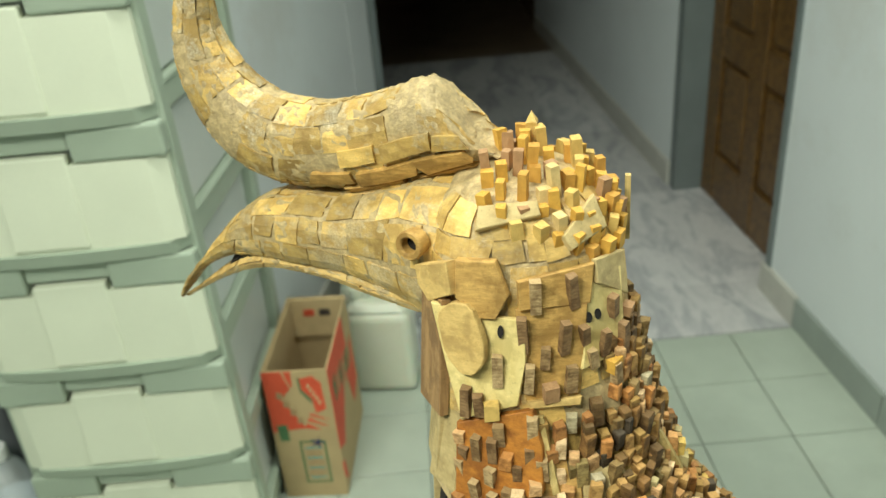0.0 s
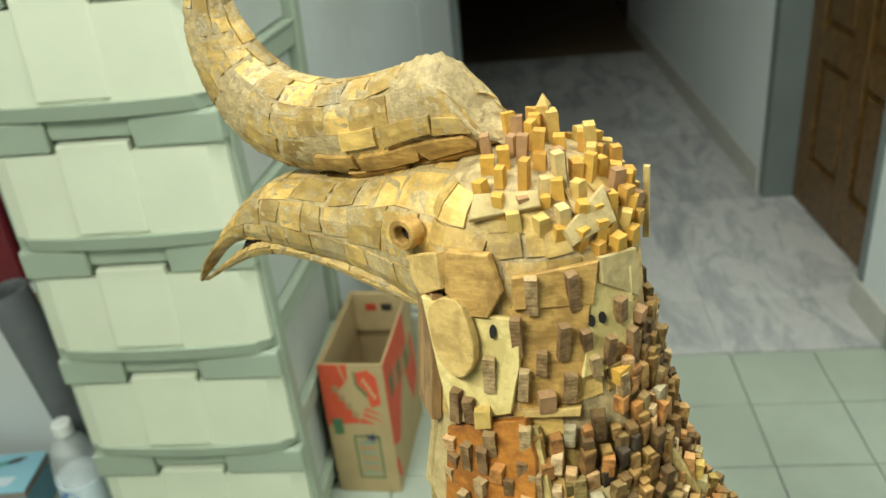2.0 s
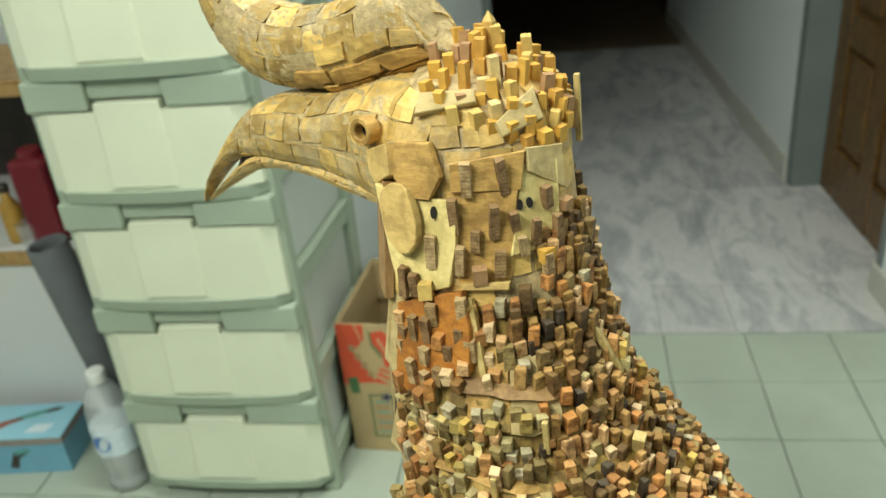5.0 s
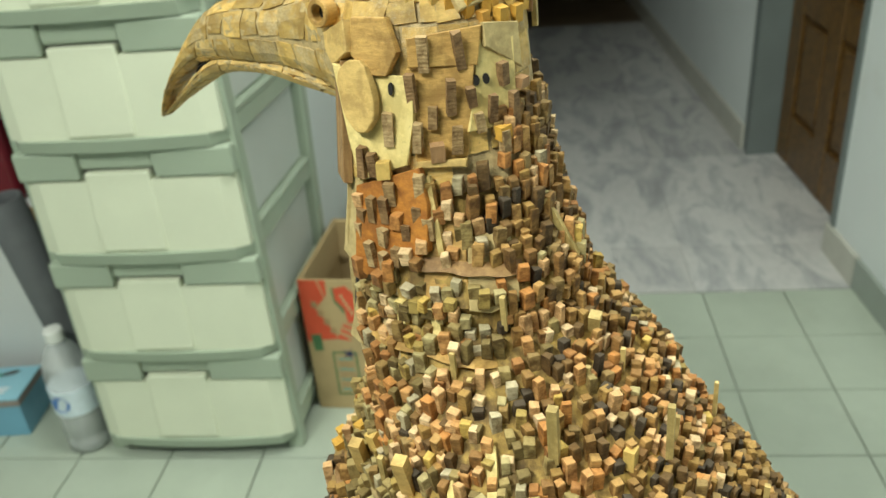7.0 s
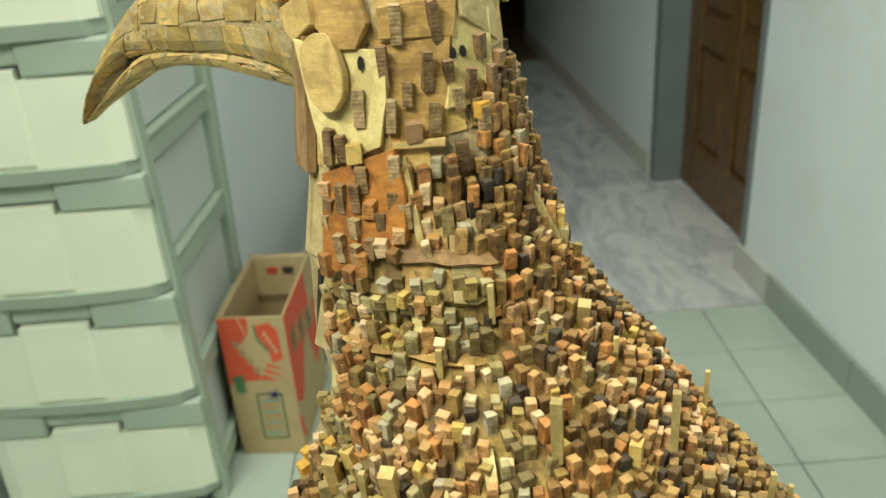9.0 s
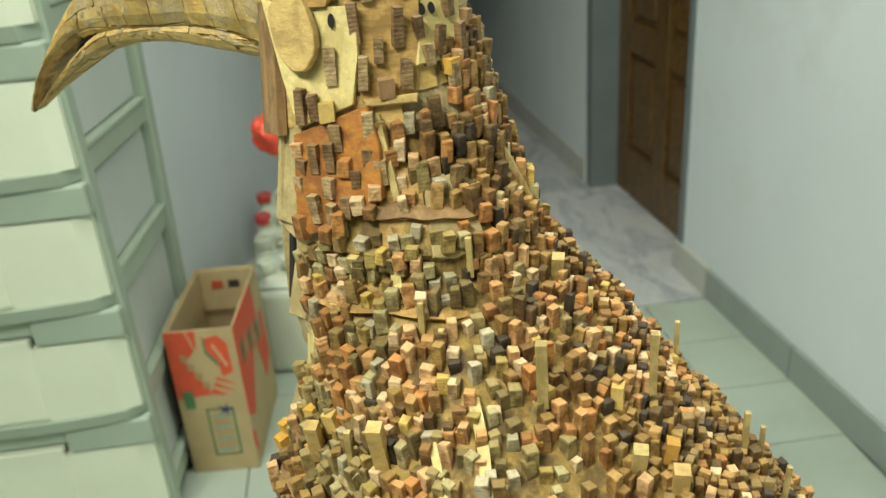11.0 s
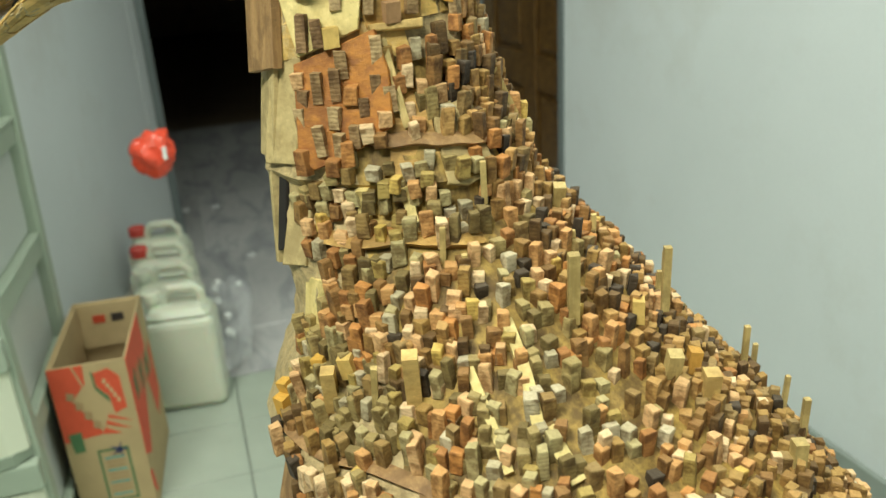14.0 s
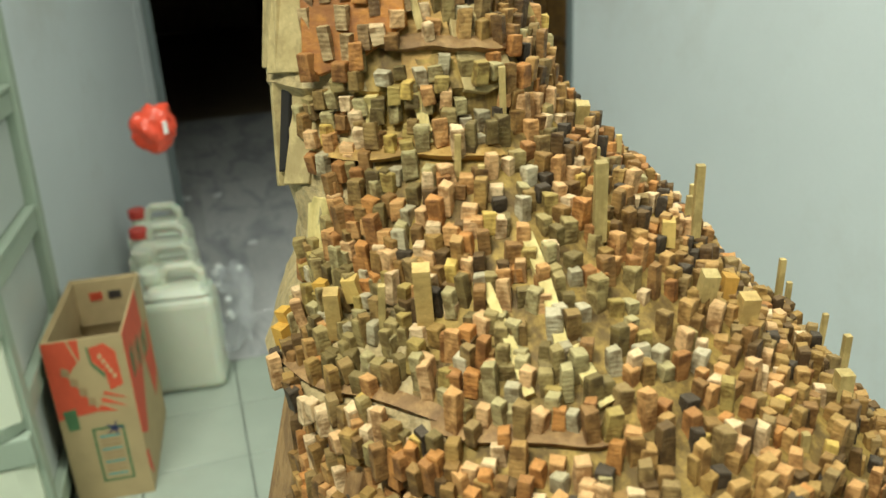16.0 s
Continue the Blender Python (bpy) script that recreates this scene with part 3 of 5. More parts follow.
print_on(front, [(0.074, 0.312), (0.100, 0.318), (0.116, 0.300), (0.118, 0.235), (0.096, 0.226), (0.093, 0.262), (0.076, 0.285)], RED_INK, "red_emblem")
print_on(front, [(0.070, 0.314), (0.0735, 0.314), (0.0755, 0.284), (0.0925, 0.260), (0.092, 0.250), (0.072, 0.280)], GREEN_INK, "green_swash")
for k in range(5):
    ob = print_on(front, [(0.086 + k * 0.0045, 0.292 - k * 0.010), (0.089 + k * 0.0045, 0.300 - k * 0.010), (0.093 + k * 0.0045, 0.296 - k * 0.010), (0.090 + k * 0.0045, 0.288 - k * 0.010)], CARD_EDGE, "pale_stroke")
    ob.location.y = -0.0009
for k in range(4):
    ob = print_on(front, [(0.024 + k * 0.011, 0.282 - k * 0.021), (0.036 + k * 0.011, 0.277 - k * 0.021), (0.034 + k * 0.011, 0.262 - k * 0.021), (0.022 + k * 0.011, 0.267 - k * 0.021)], TAN_INK, "brown_stroke")
    ob.location.y = -0.0009
print_on(front, [(0.010, 0.196), (0.032, 0.199), (0.032, 0.158), (0.014, 0.156)], GREEN_INK, "green_stamp").location.y = -0.0009
for a, b, c, d in ((0.050, 0.104, 0.150, 0.154), (0.050, 0.104, 0.040, 0.044), (0.050, 0.054, 0.044, 0.150), (0.100, 0.104, 0.044, 0.150)):
    print_on(front, [(a, c), (b, c), (b, d), (a, d)], GREEN_INK, "green_frame_line")
for k in range(10):
    print_on(front, [(0.060, 0.052 + k * 0.009), (0.094, 0.052 + k * 0.009), (0.094, 0.056 + k * 0.009), (0.060, 0.056 + k * 0.009)], TEAL_INK if k % 3 == 0 else TAN_INK, "small_print_bar")
for a in range(5):
    c, s = math.cos(a * 1.2566), math.sin(a * 1.2566)
    print_on(front, [(0.088 - 0.003 * s, 0.150 + 0.003 * c), (0.088 + 0.017 * c, 0.150 + 0.017 * s), (0.088 + 0.003 * s, 0.150 - 0.003 * c)], BLUE_INK, "dark_blue_flower").location.y = -0.0012
print_on(right, [(0.0, 0.331), (0.19, 0.331), (0.20, 0.25), (0.12, 0.20), (0.05, 0.10), (0.0, 0.13)], RED_INK, "red_print", "side")
print_on(right, [(0.0, 0.090), (0.018, 0.085), (0.030, 0.030), (0.020, 0.028), (0.0, 0.060)], RED_INK, "red_print", "side")
print_on(right, [(0.16, 0.20), (0.25, 0.24), (0.26, 0.12), (0.20, 0.09)], RED_INK, "red_print", "side")
for k in range(6):
    ob = print_on(right, [(0.03 + 0.034 * k, 0.270 - 0.008 * k), (0.052 + 0.034 * k, 0.285 - 0.008 * k), (0.052 + 0.034 * k, 0.235 - 0.008 * k), (0.034 + 0.034 * k, 0.225 - 0.008 * k)], TAN_INK if k % 2 else GREEN_INK, "brown_stroke", "side")
    ob.location.x = 0.0009

# ---- plastic jerrycans ----


def jerrycan(place, turn, height, label, cap_mat):
    can = thing("jerrycan", label, "jerrycan", place, "jerrycans by the corridor wall")
    can.rotation_euler.z = radians(turn)
    h = height
    part("body", box(-0.052, 0.052, -0.08, 0.08, 0.0, h * 0.80, 0.02, 3), HDPE, can)
    sh = box(-0.046, 0.046, -0.074, 0.074, h * 0.76, h * 0.88, 0.018, 3)
    for v in sh.verts:
        if v.co.z > h * 0.82:
            v.co.y *= 0.86
            v.co.x *= 0.9
    part("shoulder", sh, HDPE, can)
    part("handle", tube([(0.0, 0.056, h * 0.84), (0.0, 0.054, h * 0.95), (0.0, 0.040, h), (0.0, -0.012, h), (0.0, -0.028, h * 0.94), (0.0, -0.03, h * 0.84)], 0.0115), HDPE, can)
    part("neck", turned([(0.017, h * 0.86), (0.017, h * 0.93), (0.015, h * 0.935)], 20, (0, -0.052, 0)), HDPE, can)
    part("cap", turned([(0.021, h * 0.915), (0.022, h * 0.92), (0.022, h * 0.985), (0.019, h)], 20, (0, -0.052, 0)), cap_mat, can, "screw cap")
    return can


jerrycan((-0.195, 1.775, 0.0), 262, 0.285, "milky plastic jerrycan with yellowish liquid beside the carton", HDPE)
jerrycan((-0.215, 1.915, 0.0), 264, 0.285, "milky plastic jerrycan between two others", HDPE)
jerrycan((-0.225, 2.07, 0.0), 260, 0.285, "milky plastic jerrycan with a red cap", RED_CAP)
jerrycan((-0.232, 2.235, 0.0), 262, 0.285, "milky plastic jerrycan with a red cap at the corridor wall", RED_CAP)

# clear plastic bags of bottles heaped on the marble
clear = thing("clear_plastic_sack", "crumpled clear plastic sack lying on the marble", "bag", (-0.09, 2.02, 0))
rng = random.Random(4)
bm = bmesh.new()
bmesh.ops.create_icosphere(bm, subdivisions=4, radius=1.0)
for v in bm.verts:
    k = 0.75 + 0.5 * noise.noise(v.co * 2.1) + 0.16 * noise.noise(v.co * 6.5)
    v.co = Vector((v.co.x * 0.075 * k, v.co.y * 0.26 * k, max(0.0005, 0.075 + v.co.z * 0.085 * k)))
part("sack", bm, CLEAR_BAG, clear, smooth=False)
for k in range(9):
    x, y, z = rng.uniform(-0.05, 0.05), rng.uniform(-0.2, 0.2), rng.uniform(0.06, 0.12)
    capm = turned([(0.008, -0.005), (0.0085, -0.004), (0.0085, 0.004), (0.007, 0.005)], 12)
    bmesh.ops.transform(capm, matrix=pose(x, y, z, rng.uniform(0, 90), rng.uniform(0, 90), 0), verts=capm.verts)
    part("white_cap", capm, WHITE_PLASTIC, clear)

# red plastic bag on a thin cord
bag = thing("red_plastic_bag", "crumpled bright red plastic bag hanging on a thin cord", "bag", (-0.18, 1.748, 0.60))
bm = bmesh.new()
bmesh.ops.create_icosphere(bm, subdivisions=5, radius=1.0)
for v in bm.verts:
    q = v.co.copy()
    k = 0.90 + 0.22 * noise.noise(q * 1.8) + 0.16 * abs(noise.noise(q * 3.4)) + 0.03 * noise.noise(q * 9)
    v.co = Vector((q.x * 0.047 * k, q.y * 0.045 * k, q.z * 0.050 * k))
part("crumpled_bag", bm, RED_BAG, bag, smooth=True)
part("tag", box(0.018, 0.026, -0.052, -0.040, -0.004, 0.02), WHITE_PLASTIC, bag, "small white tag")
part("cord", tube([(0.0, 0.0, 0.035), (0.0, 0.0, TOP - 0.6)], 0.0004, 5), CLEAR, bag)

# ---- water bottle ----
bottle = thing("water_bottle", "half-full clear plastic water bottle with a blue label", "bottle", (-0.896, 1.293, 0.0))
bottle.scale = (1.16, 1.16, 1.04)
part("shell", turned([(0.030, 0.0), (0.040, 0.006), (0.041, 0.03), (0.038, 0.036), (0.041, 0.045), (0.041, 0.10), (0.0405, 0.16), (0.041, 0.165), (0.040, 0.19), (0.034, 0.222), (0.022, 0.246), (0.0135, 0.256), (0.0135, 0.268)], 36), CLEAR, bottle, smooth=True)
part("water", turned([(0.028, 0.002), (0.0385, 0.008), (0.0392, 0.03), (0.0365, 0.036), (0.0392, 0.045), (0.0392, 0.118)], 36), WATER, bottle, smooth=True)
part("label", turned([(0.0415, 0.100), (0.0417, 0.101), (0.0417, 0.158), (0.0415, 0.159)], 36), LABEL_PALE, bottle, "pale printed label")
emblem = bmesh.new()
vs = []
for k in range(20):
    a = k / 20 * 6.2832
    ang = -1.75 + 0.45 * math.cos(a)
    vs.append(emblem.verts.new((0.0424 * math.cos(ang), 0.0424 * math.sin(ang), 0.132 + 0.019 * math.sin(a))))
emblem.faces.new(vs)
part("blue_oval", emblem, LABEL_BLUE, bottle, "blue oval on the label")
part("cap", turned([(0.0155, 0.258), (0.0165, 0.26), (0.0165, 0.280), (0.0145, 0.2835)], 24), WHITE_PLASTIC, bottle, "white screw cap")

# ---- blue shoe box ----
shoe = thing("shoe_box", "light blue printed card box with a lid on the floor", "box", (-1.17, 1.30, 0))
shoe.rotation_euler.z = radians(5)
part("tray", box(-0.16, 0.12, 0.003, 0.117, 0, 0.082, 0.0015), SKY_CARD_SIDE, shoe)
part("lid_rim", box(-0.163, 0.123, 0.0, 0.12, 0.0825, 0.099, 0.0012), GREY_EDGE, shoe, "grey scuffed lid rim")
part("lid", box(-0.164, 0.124, -0.001, 0.121, 0.0995, 0.1035, 0.001), SKY_CARD, shoe)
lidz = 0.1037


def flat_patch(owner, outline, z, mat, name):
    return part(name, prism(outline, 0.0006, pose(0, 0, z)), mat, owner)


flat_patch(shoe, [(-0.07, 0.030), (-0.045, 0.026), (-0.02, 0.050), (0.01, 0.066), (-0.005, 0.074), (-0.035, 0.062), (-0.06, 0.046)], lidz, MAROON_INK, "printed_shape")
flat_patch(shoe, [(-0.012, 0.062), (0.03, 0.074), (0.06, 0.092), (0.045, 0.098), (0.01, 0.084), (-0.01, 0.076)], lidz, TEAL_INK, "printed_shape")
flat_patch(shoe, [(0.05, 0.085), (0.075, 0.092), (0.088, 0.104), (0.07, 0.106), (0.05, 0.096)], lidz, CLUTTER_DARK, "printed_shape")
flat_patch(shoe, [(0.03, 0.018), (0.08, 0.018), (0.09, 0.045), (0.045, 0.045)], lidz, LABEL_PALE, "pale_sticker")
side_m = Matrix(((1, 0, 0, 0), (0, 0, -1, 0.0032), (0, 1, 0, 0), (0, 0, 0, 1)))
part("printed_shape", prism([(-0.02, 0.020), (0.0, 0.015), (0.01, 0.045), (0.04, 0.062), (0.035, 0.07), (0.0, 0.06)], 0.0008, side_m), CLUTTER_DARK, shoe)
part("printed_shape", prism([(0.0, 0.052), (0.035, 0.06), (0.045, 0.068), (0.01, 0.066)], 0.0014, side_m), TEAL_INK, shoe)

# ---- grey roll leaning on the tower ----
roll = thing("grey_sheet_roll", "rolled dark grey sheet leaning beside the drawer tower", "roll", (-0.897, 1.385, 0.0))
lean = Matrix.Translation((0, 0, 0)) @ pose(0, 0, 0.012, 3.0, -5.6, 0)
outer = turned([(0.038, 0.0), (0.040, 0.002), (0.040, 0.545), (0.0385, 0.547), (0.033, 0.5465), (0.0325, 0.545), (0.0325, 0.02), (0.001, 0.019)], 32)
bmesh.ops.transform(outer, matrix=lean, verts=outer.verts)
part("outer_sheet", outer, TUBE_GREY, roll, smooth=True)
spiral = [( (0.014 + 0.0024 * a) * math.cos(a), (0.014 + 0.0024 * a) * math.sin(a)) for a in [k * 0.35 for k in range(20)]]
inner = bmesh.new()
for (xa, ya), (xb, yb) in zip(spiral, spiral[1:]):
    q = [inner.verts.new((xa, ya, 0.02)), inner.verts.new((xb, yb, 0.02)), inner.verts.new((xb, yb, 0.54)), inner.verts.new((xa, ya, 0.54))]
    inner.faces.new(q)
bmesh.ops.transform(inner, matrix=lean, verts=inner.verts)
part("inner_layer", inner, TUBE_GREY, roll)

# ---- white cabinet with things on it ----
cab = thing("low_cabinet", "low white laminate cabinet with a pine-edged top", "cabinet", (-1.35, 1.46, 0))
part("body", box(-0.55, 0.385, 0.02, 0.45, 0.05, 0.452, 0.002), CABINET, cab)
for x0, x1 in ((-0.548, -0.085), (-0.081, 0.383)):
    dr = part("door", box(x0, x1, 0.001, 0.0195, 0.055, 0.448, 0.002), CABINET, cab)
part("plinth", box(-0.53, 0.365, 0.04, 0.43, 0, 0.0495), CABINET, cab)
part("top_board", box(-0.56, 0.395, -0.004, 0.45, 0.4525, 0.488, 0.002), PINE_EDGE, cab, "pine-edged board")
part("top_sheet", box(-0.559, 0.394, -0.003, 0.449, 0.4885, 0.494, 0.001), CABINET, cab)
part("shelf", box(-0.56, 0.395, 0.10, 0.45, 0.795, 0.83, 0.002), PINE_EDGE, cab, "pine shelf over the cabinet")
part("shelf_side", box(0.375, 0.393, 0.12, 0.45, 0.4945, 0.794), CLUTTER_DARK, cab)
part("back_board", box(-0.558, 0.374, 0.43, 0.448, 0.4945, 0.794), CLUTTER_DARK, cab)
jar = thing("crimson_container", "crimson plastic container on the white cabinet", "container", (-1.03, 1.505, 0.4945))
part("body", box(-0.042, 0.042, -0.034, 0.034, 0, 0.19, 0.014, 3), CRIMSON, jar)
part("lid", turned([(0.022, 0.188), (0.024, 0.19), (0.024, 0.205), (0.02, 0.208)], 20), CRIMSON, jar)
jar2 = thing("amber_bottle", "small amber bottle on the white cabinet", "bottle", (-1.115, 1.50, 0.4945))
part("body", turned([(0.02, 0), (0.022, 0.004), (0.022, 0.08), (0.010, 0.10), (0.010, 0.115)], 20), CLUTTER_AMBER, jar2, smooth=True)
part("cap", turned([(0.012, 0.1155), (0.012, 0.13), (0.010, 0.132)], 16), CLUTTER_DARK, jar2)
tub = thing("clear_tub", "small clear plastic tub on the white cabinet", "tub", (-1.075, 1.48, 0.4945))
part("tub", turned([(0.018, 0), (0.02, 0.002), (0.024, 0.05), (0.0225, 0.05), (0.0185, 0.004)], 20), CLEAR_BAG, tub)

# white paper scraps on the marble
scrap_rng = random.Random(41)
for sx, sy, size in ((-0.182, 3.208, 0.045), (-0.058, 3.198, 0.032), (0.02, 2.62, 0.03)):
    bm = bmesh.new()
    bmesh.ops.create_grid(bm, x_segments=5, y_segments=5, size=size / 2)
    for v in bm.verts:
        v.co = Vector((v.co.x * scrap_rng.uniform(0.7, 1.2), v.co.y * scrap_rng.uniform(0.7, 1.2), size * 0.3 * scrap_rng.random() ** 2))
    low = min(v.co.z for v in bm.verts)
    bmesh.ops.solidify(bm, geom=bm.faces[:], thickness=0.0006)
    low = min(v.co.z for v in bm.verts)
    for v in bm.verts:
        v.co += Vector((sx, sy, -low))
    tagged(part("paper_scrap", bm, CABINET), "crumpled white paper scrap on the marble floor", "paper", group="paper scraps")

# ---- the wooden bird sculpture ----
# Sections of neck and body: height, centre x and y, reach to the left, right, near and far side
SECTIONS = [
    (0.54, 0.095, 0.44, 0.185, 0.240, 0.325, 0.14), (0.60, 0.09, 0.44, 0.182, 0.228, 0.312, 0.14), (0.65, 0.085, 0.445, 0.172, 0.202, 0.282, 0.13),
    (0.70, 0.075, 0.455, 0.150, 0.170, 0.240, 0.125), (0.714, 0.07, 0.46, 0.140, 0.162, 0.212, 0.12), (0.724, 0.069, 0.46, 0.155, 0.162, 0.222, 0.12),
    (0.75, 0.06, 0.47, 0.133, 0.143, 0.188, 0.12), (0.775, 0.055, 0.475, 0.114, 0.130, 0.160, 0.11), (0.80, 0.05, 0.48, 0.104, 0.119, 0.132, 0.10), (0.83, 0.04, 0.49, 0.100, 0.102, 0.107, 0.09),
    (0.866, 0.032, 0.50, 0.090, 0.080, 0.080, 0.075), (0.878, 0.03, 0.50, 0.087, 0.075, 0.076, 0.074), (0.885, 0.03, 0.502, 0.091, 0.075, 0.081, 0.074),
    (0.925, 0.025, 0.51, 0.080, 0.065, 0.063, 0.068), (0.985, 0.02, 0.525, 0.073, 0.057, 0.056, 0.060), (1.045, 0.013, 0.54, 0.063, 0.060, 0.057, 0.058),
    (1.068, 0.010, 0.543, 0.052, 0.055, 0.047, 0.050), (1.082, 0.008, 0.546, 0.034, 0.040, 0.033, 0.036), (1.090, 0.008, 0.548, 0.008, 0.009, 0.008, 0.008)]
SECTION_Z = np.array([s[0] for s in SECTIONS])
SECTION_V = np.array([s[1:] for s in SECTIONS])


def body_at(angle, z):
    """Point of the body at an angle (degrees, 270 towards the viewer, 180 the beak side) and a height."""
    cx, cy, le, ri, ne, fa = [float(np.interp(z, SECTION_Z, SECTION_V[:, k])) for k in range(6)]
    c, s = math.cos(math.radians(angle)), math.sin(math.radians(angle))
    if c < 0:
        power = 0.74 if s > 0 else float(np.interp(z, (0.70, 0.87, 0.975), (1.25, 1.28, 0.74)))
    else:
        power = float(np.interp(z, (0.78, 0.86), (0.90, 1.0))) if s < 0 else float(np.interp(z, (0.76, 0.85), (1.55, 1.0)))
    c, s = math.copysign(abs(c) ** power, c), math.copysign(abs(s) ** power, s)
    return np.array((cx + (ri if c > 0 else le) * c, cy + (fa if s > 0 else ne) * s, z))


def body_normal(angle, z):
    a = body_at(angle + 1.5, z) - body_at(angle - 1.5, z)
    b = body_at(angle, z + 0.006) - body_at(angle, z - 0.006)
    n = np.cross(a, b)
    return n / np.linalg.norm(n)


def board_frame(angle, z):
    """Origin, sideways, upwards and outwards directions of a flat board laid on the body."""
    n = body_normal(angle, z)
    side = np.cross((0, 0, 1.0), n)
    side /= np.linalg.norm(side)
    return body_at(angle, z), side, np.cross(n, side), n


def board_pose(angle, z, lift, roll=0.0):
    o, side, up, n = board_frame(angle, z)
    o = o + n * lift
    m = Matrix(((side[0], up[0], n[0], o[0]), (side[1], up[1], n[1], o[1]), (side[2], up[2], n[2], o[2]), (0, 0, 0, 1)))
    return m @ pose(0, 0, 0, 0, 0, roll)


bird = thing("wood_sculpture", "large bird-shaped sculpture covered in offcuts of wood", "sculpture", (0.08, 0.42, 0.0))


def bird_part(name, bm, mat, label="", parent=None, smooth=False):
    bmesh.ops.transform(bm, matrix=Matrix.Translation((-0.08, -0.42, 0)), verts=bm.verts)
    return part(name, bm, mat, parent or bird, label, smooth)


# core of neck and body
bm = bmesh.new()
heights = sorted(set(list(np.linspace(0.54, 1.089, 56)) + [float(z) for z in SECTION_Z]))
rings = []
for z in heights:
    ring = []
    for k in range(72):
        p = Vector(body_at(k * 5.0, z))
        p += Vector(body_normal(k * 5.0, min(z, 1.08))) * ((0.0016 if k < 24 or k > 44 else 0.0034) * noise.noise(p * 110) - 0.001)
        ring.append(bm.verts.new(p))
    rings.append(ring)
for a, b in zip(rings, rings[1:]):
    for k in range(72):
        bm.faces.new((a[k], a[(k + 1) % 72], b[(k + 1) % 72], b[k]))
bm.faces.new(rings[0][::-1])
bm.faces.new(rings[-1])
core = bird_part("body", bm, [PLY_BASE, GLUE], "yellowish plywood and sawdust core")
for f in core.data.polygons:
    if f.center.z > 0.945 or f.center.x < -0.10:
        f.material_index = 1
bird_part("base", box(0.0, 0.22, 0.36, 0.52, 0.0, 0.545, 0.004), PLANK, "plain wooden stand under the body")

# bird plane: u runs along the beak, v across it to the far side
AHEAD = Vector((-0.883, 0.4696, 0))
ACROSS = Vector((0.4696, 0.883, 0))
ROOT = Vector((0, 0.55, 0))


def loft(rows, square=2.0):
    """rows: (u, z, half height, half width, tilt of the section, shift across). Returns a function of (s, angle)."""
    table = np.array(rows)
    idx = np.arange(len(rows))

    def at(s, angle):
        s = max(0.0, min(s, len(rows) - 1))
        u, z, hh, hw, tilt, shift = [float(np.interp(s, idx, table[:, k])) for k in range(6)]
        c, q = math.cos(angle), math.sin(angle)
        c = math.copysign(abs(c) ** (2 / square), c)
        q = math.copysign(abs(q) ** (2 / square), q)
        t_ = math.radians(tilt)
        return ROOT + AHEAD * (u + hh * q * -math.sin(t_)) + Vector((0, 0, z + hh * q * math.cos(t_))) + ACROSS * (shift - hw * c)
    return at


def smooth_rows(rows, steps):
    """Finer rows through the given ones."""
    out = []
    a = np.array(rows)
    n = len(a)
    for i in range(n - 1):
        p0, p1, p2, p3 = a[max(i - 1, 0)], a[i], a[i + 1], a[min(i + 2, n - 1)]
        for k in range(steps):
            s = k / steps
            out.append(tuple(0.5 * ((2 * p1) + (p2 - p0) * s + (2 * p0 - 5 * p1 + 4 * p2 - p3) * s * s + (3 * p1 - p0 - 3 * p2 + p3) * s ** 3)))
    out.append(tuple(a[-1]))
    return out


def loft_mesh(at, count, steps=56, inset=0.0002):
    bm = bmesh.new()
    rings = []
    for i in np.arange(0, count - 0.66, 0.3334):
        ctr = (at(i, 0) + at(i, math.pi)) / 2
        ring = []
        for k in range(steps):
            p = at(i, 6.283185 * k / steps)
            p = p + (ctr - p).normalized() * (inset + 0.0024 * noise.noise(p * 240) + 0.0006 * noise.noise(p * 600))
            ring.append(bm.verts.new(p))
        rings.append(ring)
    for a, b in zip(rings, rings[1:]):
        for k in range(steps):
            bm.faces.new((a[k], a[(k + 1) % steps], b[(k + 1) % steps], b[k]))
    bm.faces.new(rings[0][::-1])
    bm.faces.new(rings[-1])
    return bm


